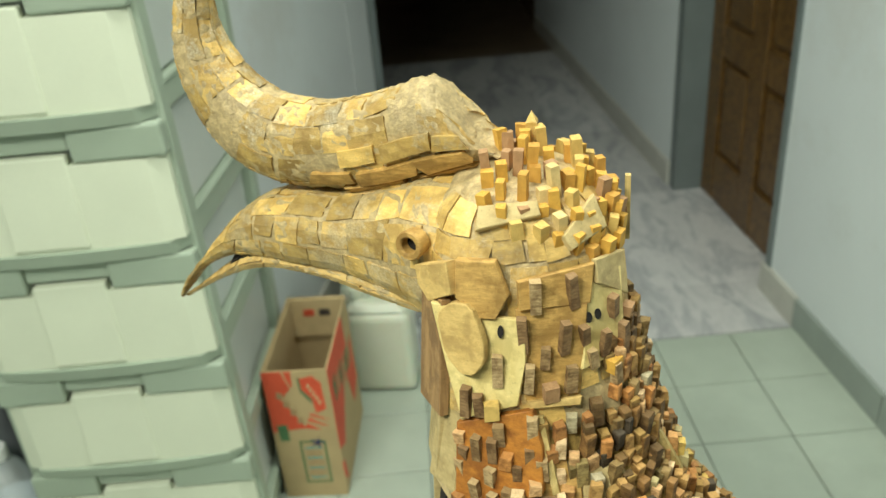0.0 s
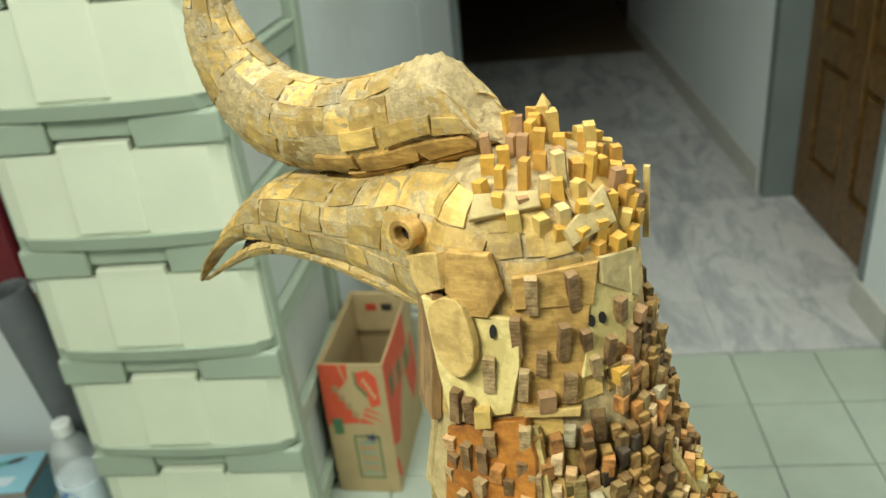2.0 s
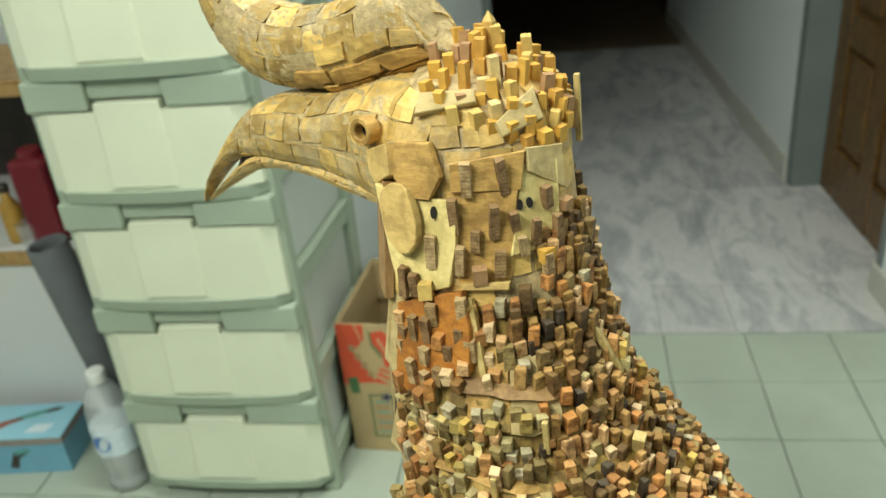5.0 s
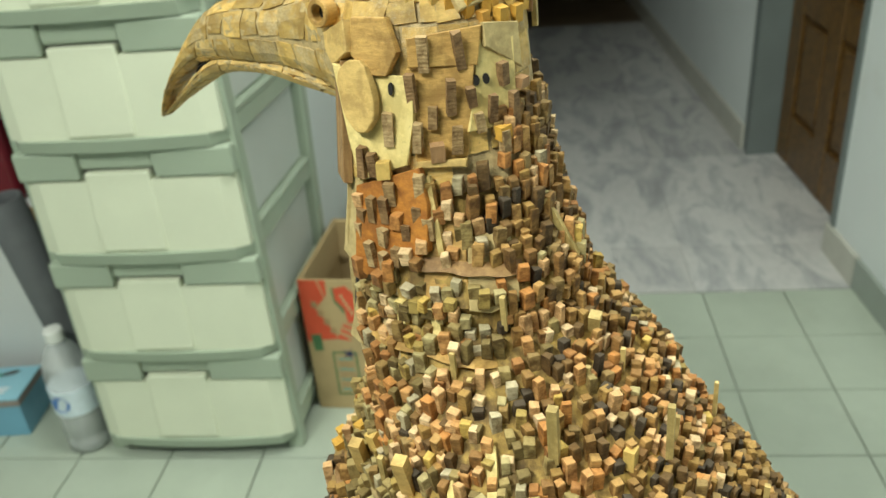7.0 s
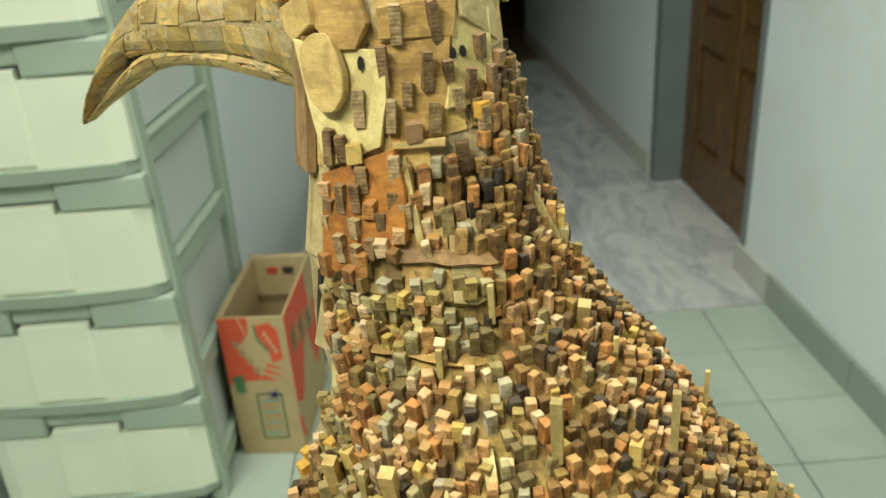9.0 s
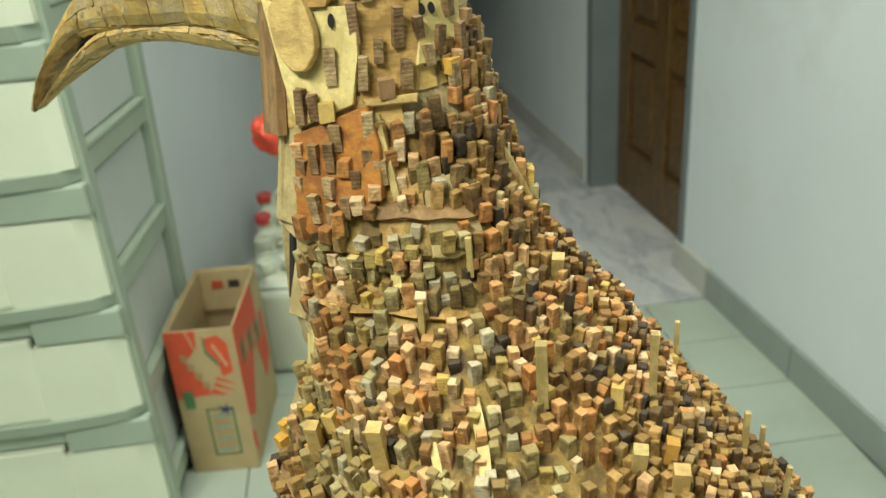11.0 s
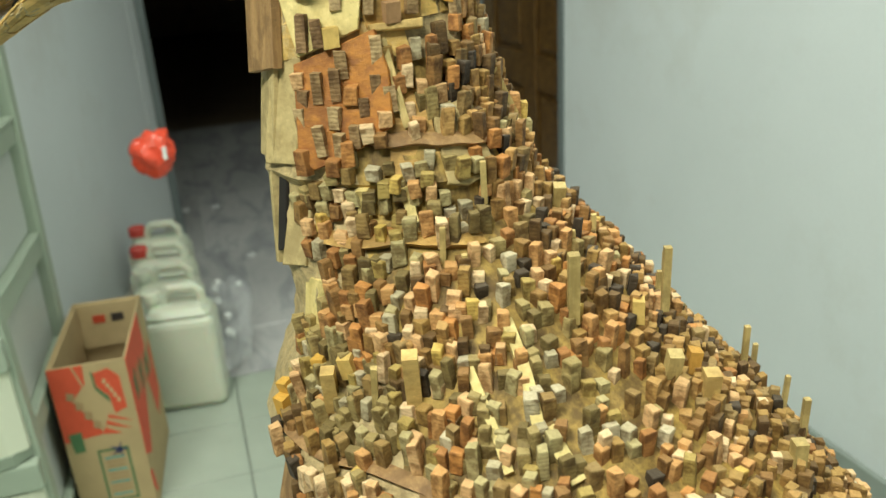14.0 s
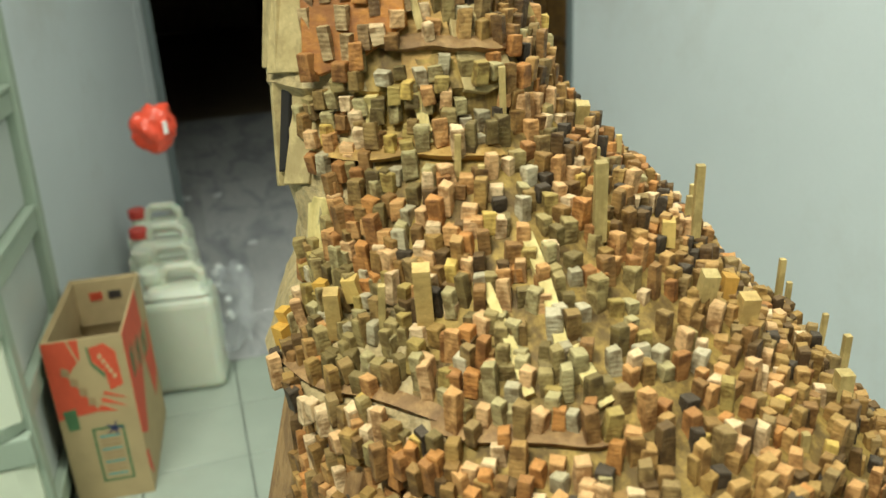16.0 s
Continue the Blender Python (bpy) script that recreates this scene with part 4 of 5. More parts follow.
def patch(at, s0, s1, a0, a1, rng, rise, ctr_of):
    """One mosaic chip that follows the lofted form, with its own thickness and slightly crooked corners."""
    bm = bmesh.new()
    n = 3
    js = [[rng.uniform(-0.09, 0.09) * (s1 - s0) for _ in range(2)] for _ in range(2)]
    ja = [[rng.uniform(-0.09, 0.09) * (a1 - a0) for _ in range(2)] for _ in range(2)]
    tip = [rng.uniform(-0.0005, 0.0005) for _ in range(4)]
    top, low = [], []
    for i in range(n):
        for j in range(n):
            x, y = i / (n - 1), j / (n - 1)
            ds = js[0][0] * (1 - x) * (1 - y) + js[1][0] * x * (1 - y) + js[0][1] * (1 - x) * y + js[1][1] * x * y
            da = ja[0][0] * (1 - x) * (1 - y) + ja[1][0] * x * (1 - y) + ja[0][1] * (1 - x) * y + ja[1][1] * x * y
            s, a = s0 + (s1 - s0) * x + ds, a0 + (a1 - a0) * y + da
            p = at(s, a)
            e1, e2 = at(s + 0.2, a) - at(s - 0.2, a), at(s, a + 0.05) - at(s, a - 0.05)
            nrm = e1.cross(e2).normalized()
            if nrm.dot(p - ctr_of(s)) < 0:
                nrm = -nrm
            h = rise + tip[0] * (1 - x) * (1 - y) + tip[1] * x * (1 - y) + tip[2] * (1 - x) * y + tip[3] * x * y
            top.append(bm.verts.new(p + nrm * h))
            low.append(bm.verts.new(p - nrm * 0.0018))
    for i in range(n - 1):
        for j in range(n - 1):
            bm.faces.new((top[i * n + j], top[(i + 1) * n + j], top[(i + 1) * n + j + 1], top[i * n + j + 1]))
    loop = [0, 1, 2, 5, 8, 7, 6, 3]
    for k in range(8):
        a, b = loop[k], loop[(k + 1) % 8]
        bm.faces.new((top[a], top[b], low[b], low[a]))
    return bm


def mosaic(at, count, rows, length, owner, mat, rng, name="mosaic_chip", a_from=0.0, a_to=6.2832, skip=0.0, s_from=0.0, rise=0.0007):
    """Chips in bands along a lofted form; length: the chips' length in metres."""
    ctr_of = lambda s: (at(s, 0) + at(s, math.pi)) / 2
    for r in range(rows):
        a0 = a_from + (a_to - a_from) * r / rows
        a1 = a_from + (a_to - a_from) * (r + 1) / rows
        mid_a = (a0 + a1) / 2
        s = s_from + rng.uniform(0, 0.6)
        while s < count - 1.3:
            want, run, e = length * rng.uniform(0.7, 1.45), 0.0, s
            while run < want and e < count - 1:
                run += (at(e + 0.25, mid_a) - at(e, mid_a)).length
                e += 0.25
            width = (at(s, a0) - at(s, a1)).length
            if width > 0.003 and rng.random() > skip:
                gap = (e - s) * 0.04
                bird_part(name, patch(at, s + gap, e - gap, a0 + (a1 - a0) * 0.045, a1 - (a1 - a0) * 0.045, rng, rise * rng.uniform(0.7, 1.6), ctr_of), mat, parent=owner)
            s = e


rng = random.Random(11)
UPPER = smooth_rows([(-0.035, 1.030, 0.045, 0.052, 0, 0.000), (0.0, 1.028, 0.048, 0.055, 0, 0.0), (0.033, 1.028, 0.050, 0.052, 0, -0.003), (0.058, 1.029, 0.043, 0.046, 0, -0.002), (0.103, 1.026, 0.031, 0.039, 0, 0.0),
                     (0.151, 1.022, 0.029, 0.033, 4, 0.0), (0.193, 1.017, 0.024, 0.027, 14, 0.0), (0.223, 1.003, 0.021, 0.022, 26, 0.0), (0.251, 0.981, 0.018, 0.017, 38, 0.0), (0.279, 0.953, 0.011, 0.010, 48, 0.0), (0.297, 0.932, 0.002, 0.003, 52, 0.0)], 3)
upper_at = loft(UPPER, 2.4)
beak_upper = bird_part("upper_beak", loft_mesh(upper_at, len(UPPER)), GLUE, "upper beak clad in varnished wood chips", smooth=True)
mosaic(upper_at, len(UPPER), 10, 0.024, beak_upper, MOSAIC, rng, rise=0.0005)
LOWER = smooth_rows([(0.02, 0.995, 0.018, 0.042, 0, 0.0), (0.072, 0.997, 0.015, 0.037, 0, 0.0), (0.11, 0.9995, 0.0110, 0.032, 0, 0.0), (0.144, 1.0000, 0.0100, 0.028, 4, 0.0), (0.174, 0.9975, 0.0100, 0.024, 10, 0.0),
                     (0.206, 0.9875, 0.0098, 0.019, 22, 0.0), (0.244, 0.9655, 0.0088, 0.013, 36, 0.0), (0.290, 0.934, 0.0015, 0.003, 46, 0.0)], 3)
lower_at = loft(LOWER, 2.2)
beak_lower = bird_part("lower_beak", loft_mesh(lower_at, len(LOWER)), GLUE, "lower beak clad in duller wood chips")
mouth_at = loft([(u, zz + 0.006, hh + 0.002, hw * 0.88, tilt, sh) for u, zz, hh, hw, tilt, sh in LOWER], 2.2)
# black filler paints the shade between the beak halves
bird_part("mouth_gap", loft_mesh(mouth_at, len(LOWER) - 5), HOLE_SHADE, "black filler for the shade between the beak halves")
mosaic(lower_at, len(LOWER), 7, 0.026, beak_lower, TAN_PLY, rng)
HORN = smooth_rows([(0.006, 1.094, 0.011, 0.013, -65, 0.004), (0.018, 1.106, 0.022, 0.020, -40, 0.004), (0.040, 1.107, 0.030, 0.024, -14, 0.004), (0.08, 1.093, 0.031, 0.025, -8, 0.004), (0.12, 1.085, 0.030, 0.026, 0, 0.004),
                    (0.155, 1.084, 0.031, 0.026, 12, 0.004), (0.185, 1.092, 0.031, 0.025, 34, 0.004), (0.207, 1.112, 0.027, 0.022, 56, 0.004), (0.221, 1.141, 0.0215, 0.018, 76, 0.004), (0.222, 1.168, 0.0155, 0.013, 94, 0.004),
                    (0.215, 1.195, 0.010, 0.009, 106, 0.004), (0.205, 1.213, 0.003, 0.003, 112, 0.004)], 3)
horn_at = loft(HORN, 2.2)
horn = bird_part("horn", loft_mesh(horn_at, len(HORN)), GLUE, "upswept horn clad in glossy wood chips", smooth=True)
mosaic(horn_at, len(HORN), 9, 0.023, horn, MOSAIC_HORN, rng, skip=0.2, s_from=1.6, rise=0.0004)
horn_axis = lambda s: (horn_at(s, 0) + horn_at(s, math.pi)) / 2
for s0, s1, a0, a1, rise in ((3.2, 5.6, -0.30, 0.02, 0.0034), (5.8, 8.3, -0.26, 0.04, 0.0034), (3.6, 6.8, -0.78, -0.40, 0.0042), (7.0, 10.0, -0.72, -0.38, 0.0044), (10.2, 12.8, -0.66, -0.36, 0.003),
                             (4.2, 7.6, -1.22, -0.88, 0.0040), (7.9, 11.0, -1.16, -0.82, 0.0034), (8.6, 10.8, -0.20, 0.12, 0.0026)):
    bird_part("horn_lath", patch(horn_at, s0, s1, a0, a1, rng, rise, horn_axis), BROWN_PLY if a1 < -0.3 else MOSAIC_HORN, parent=horn)

# chips over cheeks and head
def head_at(s, a):
    return Vector(body_at(math.degrees(a), min(1.0895, 0.95 + 0.01 * s)))


def head_axis(s):
    return Vector((0.01, 0.54, 0.95 + 0.008 * s))


s = 0.2
while s < 12.6:
    tall = rng.uniform(1.5, 2.3) if s < 8 else rng.uniform(1.2, 1.7)
    a = math.radians(188 + rng.uniform(0, 6))
    while a < math.radians(335):
        arc = (head_at(s, a + 0.05) - head_at(s, a)).length / 0.05
        wide = rng.uniform(0.014, 0.027) / max(arc, 0.02)
        if rng.random() > 0.12:
            bird_part("mosaic_chip", patch(head_at, s + 0.05, s + tall - 0.05, a + wide * 0.03, a + wide * 0.97, rng, 0.0005 * rng.uniform(0.6, 1.6), head_axis), MOSAIC, parent=core)
        a += wide
    s += tall

# eye ring
eye_m = Matrix.Translation((-0.0585, 0.5145, 1.053)) @ (-ACROSS + Vector((-0.12, 0.0, 0.12))).to_track_quat("Z", "Y").to_matrix().to_4x4()
ringm = bmesh.new()
prof = [(0.0052, -0.006), (0.0090, -0.006), (0.0094, 0.003), (0.0086, 0.0042), (0.0060, 0.0042), (0.0052, 0.0034)]
loops = [[ringm.verts.new((r * math.cos(k * 0.19635), r * math.sin(k * 0.19635), z)) for k in range(32)] for r, z in prof]
for a, b in zip(loops, loops[1:] + loops[:1]):
    for k in range(32):
        ringm.faces.new((a[k], a[(k + 1) % 32], b[(k + 1) % 32], b[k]))
bmesh.ops.transform(ringm, matrix=eye_m, verts=ringm.verts)
eye_ring = bird_part("eye_ring", ringm, BROWN_PLY, "round wooden ring for the eye")
# black disc paints the shade inside the eye ring
pupil = turned([(0.005, -0.005), (0.005, -0.003), (0.0045, -0.0028)], 20)
bmesh.ops.transform(pupil, matrix=eye_m, verts=pupil.verts)
bird_part("eye_hole", pupil, HOLE_SHADE, "black disc for the shade inside the ring", eye_ring)

# flat boards on head, neck and side: (angle, height, outline, thickness, lift, material)
BOARDS = [
    ("neck_board", 'pale', 0.004, 0.001, PALE_PLY, "pale yellow plywood board"),
    ("neck_board", 'oval', 0.0055, 0.006, TAN_PLY, "rounded thick plywood offcut"),
    ("neck_board", 'ridged', 0.007, 0.001, BROWN_PLY, "ridged brown plywood offcut"),
    ("neck_board", 'lump', 0.008, 0.001, TAN_PLY, ""),
    ("neck_board", 'upmid', 0.004, 0.001, BROWN_PLY, ""),
    ("neck_board", 'mid', 0.004, -0.001, BROWN_PLY, "brown grained plywood board"),
    ("neck_board", 'yright', 0.004, 0.0, PALE_PLY, ""),
    ("neck_board", 'shelf2', 0.005, 0.001, TAN_PLY, ""),
    ("neck_board", 'fold', 0.003, 0.003, DULL_PLY, ""),
    ("neck_board", 'orange', 0.006, -0.0005, ORANGE_PLY, "orange stained plywood board"),
    ("crown_board", 'crowna', 0.0042, 0.0015, DULL_PLY, ""),
    ("crown_board", 'crownb', 0.0042, 0.0015, DULL_PLY, "")]
SHAPES = {
    'pale': (242, 0.996, [(-0.0306, 0.0308), (-0.0015, 0.0257), (0.026, 0.0248), (0.0263, -0.002), (0.0223, -0.0296), (-0.0125, -0.0433), (-0.0200, -0.0143)]),
    'oval': (230, 1.004, [(-0.004, 0.0252), (0.0090, 0.0262), (0.0187, 0.0069), (0.0199, -0.0075), (0.0133, -0.0178), (0.0046, -0.0188), (-0.0064, -0.0086), (-0.0129, 0.0155)]),
    'ridged': (248, 1.036, [(-0.0164, 0.0185), (0.0064, 0.0185), (0.0139, -0.0019), (0.0064, -0.0163), (-0.005, -0.0163), (-0.0172, -0.004)]),
    'lump': (215, 1.036, [(-0.0169, 0.0044), (0.0114, 0.0166), (0.0177, -0.0017), (-0.0021, -0.0139), (-0.0131, -0.0067)]),
    'upmid': (278, 1.036, [(-0.0229, 0.0062), (0.0227, 0.0103), (0.0189, -0.0133), (-0.0234, -0.0112)]),
    'mid': (269, 0.992, [(-0.0176, 0.0329), (0.0244, 0.0329), (0.0185, -0.0204), (0.0155, -0.0255), (-0.0145, -0.0256), (-0.0176, 0.0011)]),
    'yright': (302, 1.012, [(-0.0045, 0.0256), (0.0202, 0.0238), (0.0133, -0.0289), (-0.0212, -0.0277), (-0.0112, 0.003)]),
    'orange': (238, 0.928, [(-0.0264, 0.0224), (0.021, 0.0405), (0.0285, 0.0178), (0.0305, -0.0120), (0.0175, -0.0216), (0.0023, -0.0305), (-0.0167, -0.0372), (-0.0255, -0.0288)]),
    'crowna': (260, 1.072, [(-0.0167, -0.0095), (-0.0148, 0.0055), (0.0192, 0.0073), (0.0209, -0.0018)]),
    'crownb': (302, 1.064, [(-0.0169, -0.004), (0.0134, 0.013), (0.0139, -0.0076), (-0.0149, -0.0132)]),
    'shelf2': (269, 0.968, [(-0.0166, 0.0006), (0.0153, 0.0019), (0.0144, -0.0035), (-0.0156, -0.0035)]),
    'fold': (314, 1.032, [(-0.0153, 0.0154), (0.0123, 0.0103), (0.0091, -0.0174), (-0.0166, 0.0011)]),
}
for name, key, depth, lift, mat, label in BOARDS:
    angle, z, outline = SHAPES[key]
    if key == 'oval':
        outline = [(a[0] * (1 - s) + b[0] * s, a[1] * (1 - s) + b[1] * s) for a, b in zip(outline, outline[1:] + outline[:1]) for s in (0.18, 0.82)]
    bird_part(name, prism(outline, depth, board_pose(angle, z, lift), 0.0006), mat, label)
# black discs on the boards paint the shade of drilled holes
for angle, z, w, h in ((292, 1.014, 0.0022, 0.0034), (298, 1.014, 0.0022, 0.0034)):
    outline = [(w * math.cos(k * 0.5236), h * math.sin(k * 0.5236)) for k in range(12)]
    bird_part("bore_hole", prism(outline, 0.0009, board_pose(angle, z, 0.0052)), HOLE_SHADE)
bird_part("bore_hole", prism([(0.0018 * math.cos(k * 0.5236), 0.0040 * math.sin(k * 0.5236)) for k in range(12)], 0.0009, board_pose(242, 0.996, 0.0062) @ Matrix.Translation((0.012, 0.0174, 0))), HOLE_SHADE)
# side boards on the beak side of neck and body; a black sheet paints the hollow's shade between two of them
for angle, z, w, h, roll, depth, mat, label in (
        (198, 0.985, 0.036, 0.085, 4, 0.006, PLANK, "brown board on the side of the neck"), (204, 0.922, 0.030, 0.066, -1, 0.004, DULL_PLY, "dull greyish board on the side"),
        (184, 0.922, 0.036, 0.066, 1, 0.003, DULL_PLY, ""), (178, 0.852, 0.014, 0.066, 2, 0.005, DULL_PLY, "thin upright board beside the hollow"), (189, 0.858, 0.012, 0.052, 2, 0.0026, HOLE_SHADE, "black sheet for the shade between two boards"),
        (203, 0.857, 0.022, 0.058, 1, 0.004, DULL_PLY, ""), (196, 0.800, 0.024, 0.056, 1, 0.004, PALE_PLY, ""),
        (200, 0.665, 0.050, 0.100, 1, 0.005, PLANK, "brown plank under the overhang"), (183, 0.665, 0.050, 0.100, -1, 0.005, PLANK, "")):
    jag = [(-w / 2, -h / 2), (w / 2, -h / 2 + 0.004), (w / 2 + 0.002, h / 2), (-w / 2 + 0.003, h / 2 - 0.003)]
    bird_part("side_board", prism(jag, depth, board_pose(angle, z, -0.0022, roll), 0.0006), mat, label)

# plywood sheets whose lower edges overhang
for angle, z, w, h, roll, mat in ((262, 0.912, 0.030, 0.050, 2, BROWN_PLY), (285, 0.905, 0.034, 0.050, -3, DULL_PLY)):
    jag = [(-w / 2, -h / 2), (-w * 0.1, -h / 2 - 0.003), (w / 2, -h / 2 + 0.003), (w / 2 - 0.003, h / 2), (-w / 2 + 0.004, h / 2 - 0.004)]
    bird_part("cladding_sheet", prism(jag, 0.003, board_pose(angle, z, -0.0032, roll) @ pose(0, 0, 0, 3, 0, 0), 0.0004), mat)

# curved plywood lips: the lower edge of one layer of cladding stands off the layer below
SEAMS = [(244, 302, 0.905, -0.0001, 0.008, PLANK), (208, 278, 0.850, 0.0, 0.008, BROWN_PLY), (188, 232, 0.735, 0.0003, 0.006, PLANK), (228, 264, 0.743, 0.00022, 0.007, PLANK)]


def seam_height(a0, z0, slope, angle):
    return z0 + slope * (angle - a0) + 0.004 * noise.noise(Vector((angle * 0.06, z0 * 9, 0)))


for a0, a1, z0, slope, tall, mat in SEAMS:
    bm = bmesh.new()
    columns = []
    for k in range(41):
        angle = a0 + (a1 - a0) * k / 40
        low = seam_height(a0, z0, slope, angle)
        fade = min(1.0, (40 - k) / 6, 0.3 + k / 6)
        column = []
        for up, off in ((0.0, 0.0), (0.0, 0.0056 * fade), (0.35, 0.0046 * fade), (1.0, 0.0012), (1.0, -0.002)):
            p = Vector(body_at(angle, low + up * tall)) + Vector(body_normal(angle, low + up * tall)) * (off - 0.0008)
            column.append(bm.verts.new(p))
        columns.append(column)
    for ca, cb in zip(columns, columns[1:]):
        for k in range(5):
            bm.faces.new((ca[k], cb[k], cb[(k + 1) % 5], ca[(k + 1) % 5]))
    bm.faces.new(columns[0][::-1])
    bm.faces.new(columns[-1])
    bird_part("cladding_lip", bm, mat, "plywood edge standing off the layer below")

# upright bark-faced slips on the neck boards
crooked = []
for v in range(12):
    r2 = random.Random(100 + v)
    bm = box(-0.5, 0.5, -0.5, 0.5, -0.5, 0.5, 0.055, 1)
    push = [[Vector((r2.uniform(-0.08, 0.08), r2.uniform(-0.08, 0.08), r2.uniform(-0.06, 0.06))) for _ in range(4)] for _ in range(2)]
    for vert in bm.verts:
        corner = (0 if vert.co.x < 0 else 1) + (0 if vert.co.y < 0 else 2)
        vert.co += push[0 if vert.co.z < 0 else 1][corner]
    crooked.append(finish("block", bm, BLOCK_SINGLE[0]))
crooked_by_tone = [crooked]
for mat in BLOCK_SINGLE[1:]:
    row = []
    for m in crooked:
        twin = m.copy()
        twin.materials[0] = mat
        row.append(twin)
    crooked_by_tone.append(row)
crown_meshes = []
bark_meshes = []
for v in range(6):
    r2 = random.Random(300 + v)
    for store, mat in ((crown_meshes, CROWN_BLOCK), (bark_meshes, BARK_BLOCK)):
        bm = box(-0.5, 0.5, -0.5, 0.5, -0.5, 0.5)
        for vert in bm.verts:
            vert.co += Vector((r2.uniform(-0.06, 0.06), r2.uniform(-0.06, 0.06), r2.uniform(-0.04, 0.04)))
        store.append(finish("block", bm, mat))


def block_matrix(angle, z, w, d, h, lean, twist, sink, rnd):
    """Pose of one block that stands on the body, more upright than the surface it is glued to."""
    p, n = Vector(body_at(angle, z)), Vector(body_normal(angle, z))
    up = (Vector((0, 0, 1)) * (1 - lean) + n * lean + Vector((rnd.uniform(-1, 1), rnd.uniform(-1, 1), 0)) * 0.09).normalized()
    out = (n - up * n.dot(up))
    if out.length < 1e-3:
        out = Vector((0, -1, 0))
    out.normalize()
    out = Matrix.Rotation(radians(twist), 3, up) @ out
    side = up.cross(out)
    c = p + n * sink + up * (h * 0.5 - 0.004)
    return Matrix(((side.x * w, out.x * d, up.x * h, c.x - 0.08), (side.y * w, out.y * d, up.y * h, c.y - 0.42), (side.z * w, out.z * d, up.z * h, c.z), (0, 0, 0, 1)))


def place_block(meshes, m, rnd, name="wood_block"):
    ob = new(name, rnd.choice(meshes))
    ob.parent = bird
    ob.matrix_basis = m
    return ob


rnd = random.Random(5)
SLIPS = ((249, 0.981, 0.025), (229, 0.961, 0.023), (237, 0.963, 0.017), (262, 1.003, 0.026), (276, 1.000, 0.025), (288, 1.003, 0.014), (268, 0.992, 0.016), (262, 0.978, 0.021), (276, 0.976, 0.020), (299, 0.992, 0.020), (291, 0.987, 0.014),
         (314, 0.986, 0.025), (304, 0.972, 0.016), (268, 1.026, 0.024), (285, 1.026, 0.026), (309, 1.012, 0.016),
         (230, 0.933, 0.019), (238, 0.934, 0.020), (258, 0.946, 0.024), (254, 0.934, 0.015), (247, 0.924, 0.012), (258, 0.925, 0.017), (234, 0.918, 0.014), (226, 0.904, 0.019), (219, 0.916, 0.016), (222, 0.928, 0.014), (233, 0.903, 0.016), (243, 0.945, 0.018), (240, 0.908, 0.014))
for angle, z, h in SLIPS:
    place_block(bark_meshes, block_matrix(angle, z, rnd.uniform(0.0052, 0.0068), 0.005, h * 0.88, 0.05, rnd.uniform(-10, 10), 0.0055, rnd), rnd, "bark_slip")
for angle, z, h in ((243, 0.962, 0.011), (268, 0.972, 0.012), (304, 0.980, 0.009), (322, 1.007, 0.007)):
    place_block(crown_meshes, block_matrix(angle, z, 0.009, 0.006, h, 0.1, 12, 0.006, rnd), rnd, "yellow_block")
for angle, z, h in ((222, 0.941, 0.009), (244, 0.931, 0.011), (235, 0.898, 0.014), (245, 0.910, 0.010), (249, 0.907, 0.008), (217, 0.893, 0.015), (253, 0.917, 0.009), (229, 0.893, 0.010)):
    place_block(crooked_by_tone[1], block_matrix(angle, z, rnd.uniform(0.0068, 0.0085), 0.007, h, 0.08, rnd.uniform(-20, 20), 0.006, rnd), rnd, "orange_block")

for angle, z in ((190, 0.744), (190, 0.753), (212, 0.784), (202, 0.776), (314, 0.772), (308, 0.80)):
    place_block(crown_meshes, block_matrix(angle, z, 0.0085, 0.007, 0.014, 0.2, 25, 0.003, rnd), rnd, "yellow_block")

# yellow varnished blocks on the crown
for z, first, last, count, size in ((1.046, 300, 395, 8, 0.010), (1.056, 276, 400, 11, 0.0105), (1.064, 262, 405, 13, 0.011), (1.072, 252, 410, 13, 0.012), (1.079, 238, 420, 14, 0.014), (1.084, 225, 450, 13, 0.015), (1.088, 205, 500, 9, 0.016)):
    for k in range(count):
        angle = first + (last - first) * (k + rnd.uniform(0.2, 0.8)) / count
        h = size * rnd.uniform(0.6, 1.45)
        place_block(crown_meshes, block_matrix(angle, z + rnd.uniform(-0.003, 0.003), rnd.uniform(0.0052, 0.0076), rnd.uniform(0.005, 0.007), h, 0.12, rnd.uniform(-30, 30), 0.001, rnd), rnd, "crown_block")


def spike(foot, tip, width, mat=STICK, name="stick", pointed=False):
    """A long square stick."""
    a, b = Vector(foot), Vector(tip)
    way = (b - a).normalized()
    s1 = way.cross(Vector((0.3, 1, 0))).normalized() * width / 2
    s2 = way.cross(s1).normalized() * width / 2
    bm = bmesh.new()
    lo = [bm.verts.new(a + s1 * x + s2 * y) for x, y in ((-1, -1), (1, -1), (1, 1), (-1, 1))]
    neck = b - way * (width if pointed else 0.0)
    hi = [bm.verts.new(neck + s1 * x + s2 * y) for x, y in ((-1, -1), (1, -1), (1, 1), (-1, 1))]
    bm.faces.new(lo[::-1])
    for k in range(4):
        bm.faces.new((lo[k], lo[(k + 1) % 4], hi[(k + 1) % 4], hi[k]))
    if pointed:
        top = bm.verts.new(b)
        for k in range(4):
            bm.faces.new((hi[k], hi[(k + 1) % 4], top))
    else:
        bm.faces.new(hi)
    return bird_part(name, bm, mat)


spike((0.022, 0.560, 1.080), (0.022, 0.560, 1.114), 0.007, MOSAIC, "stick", True)
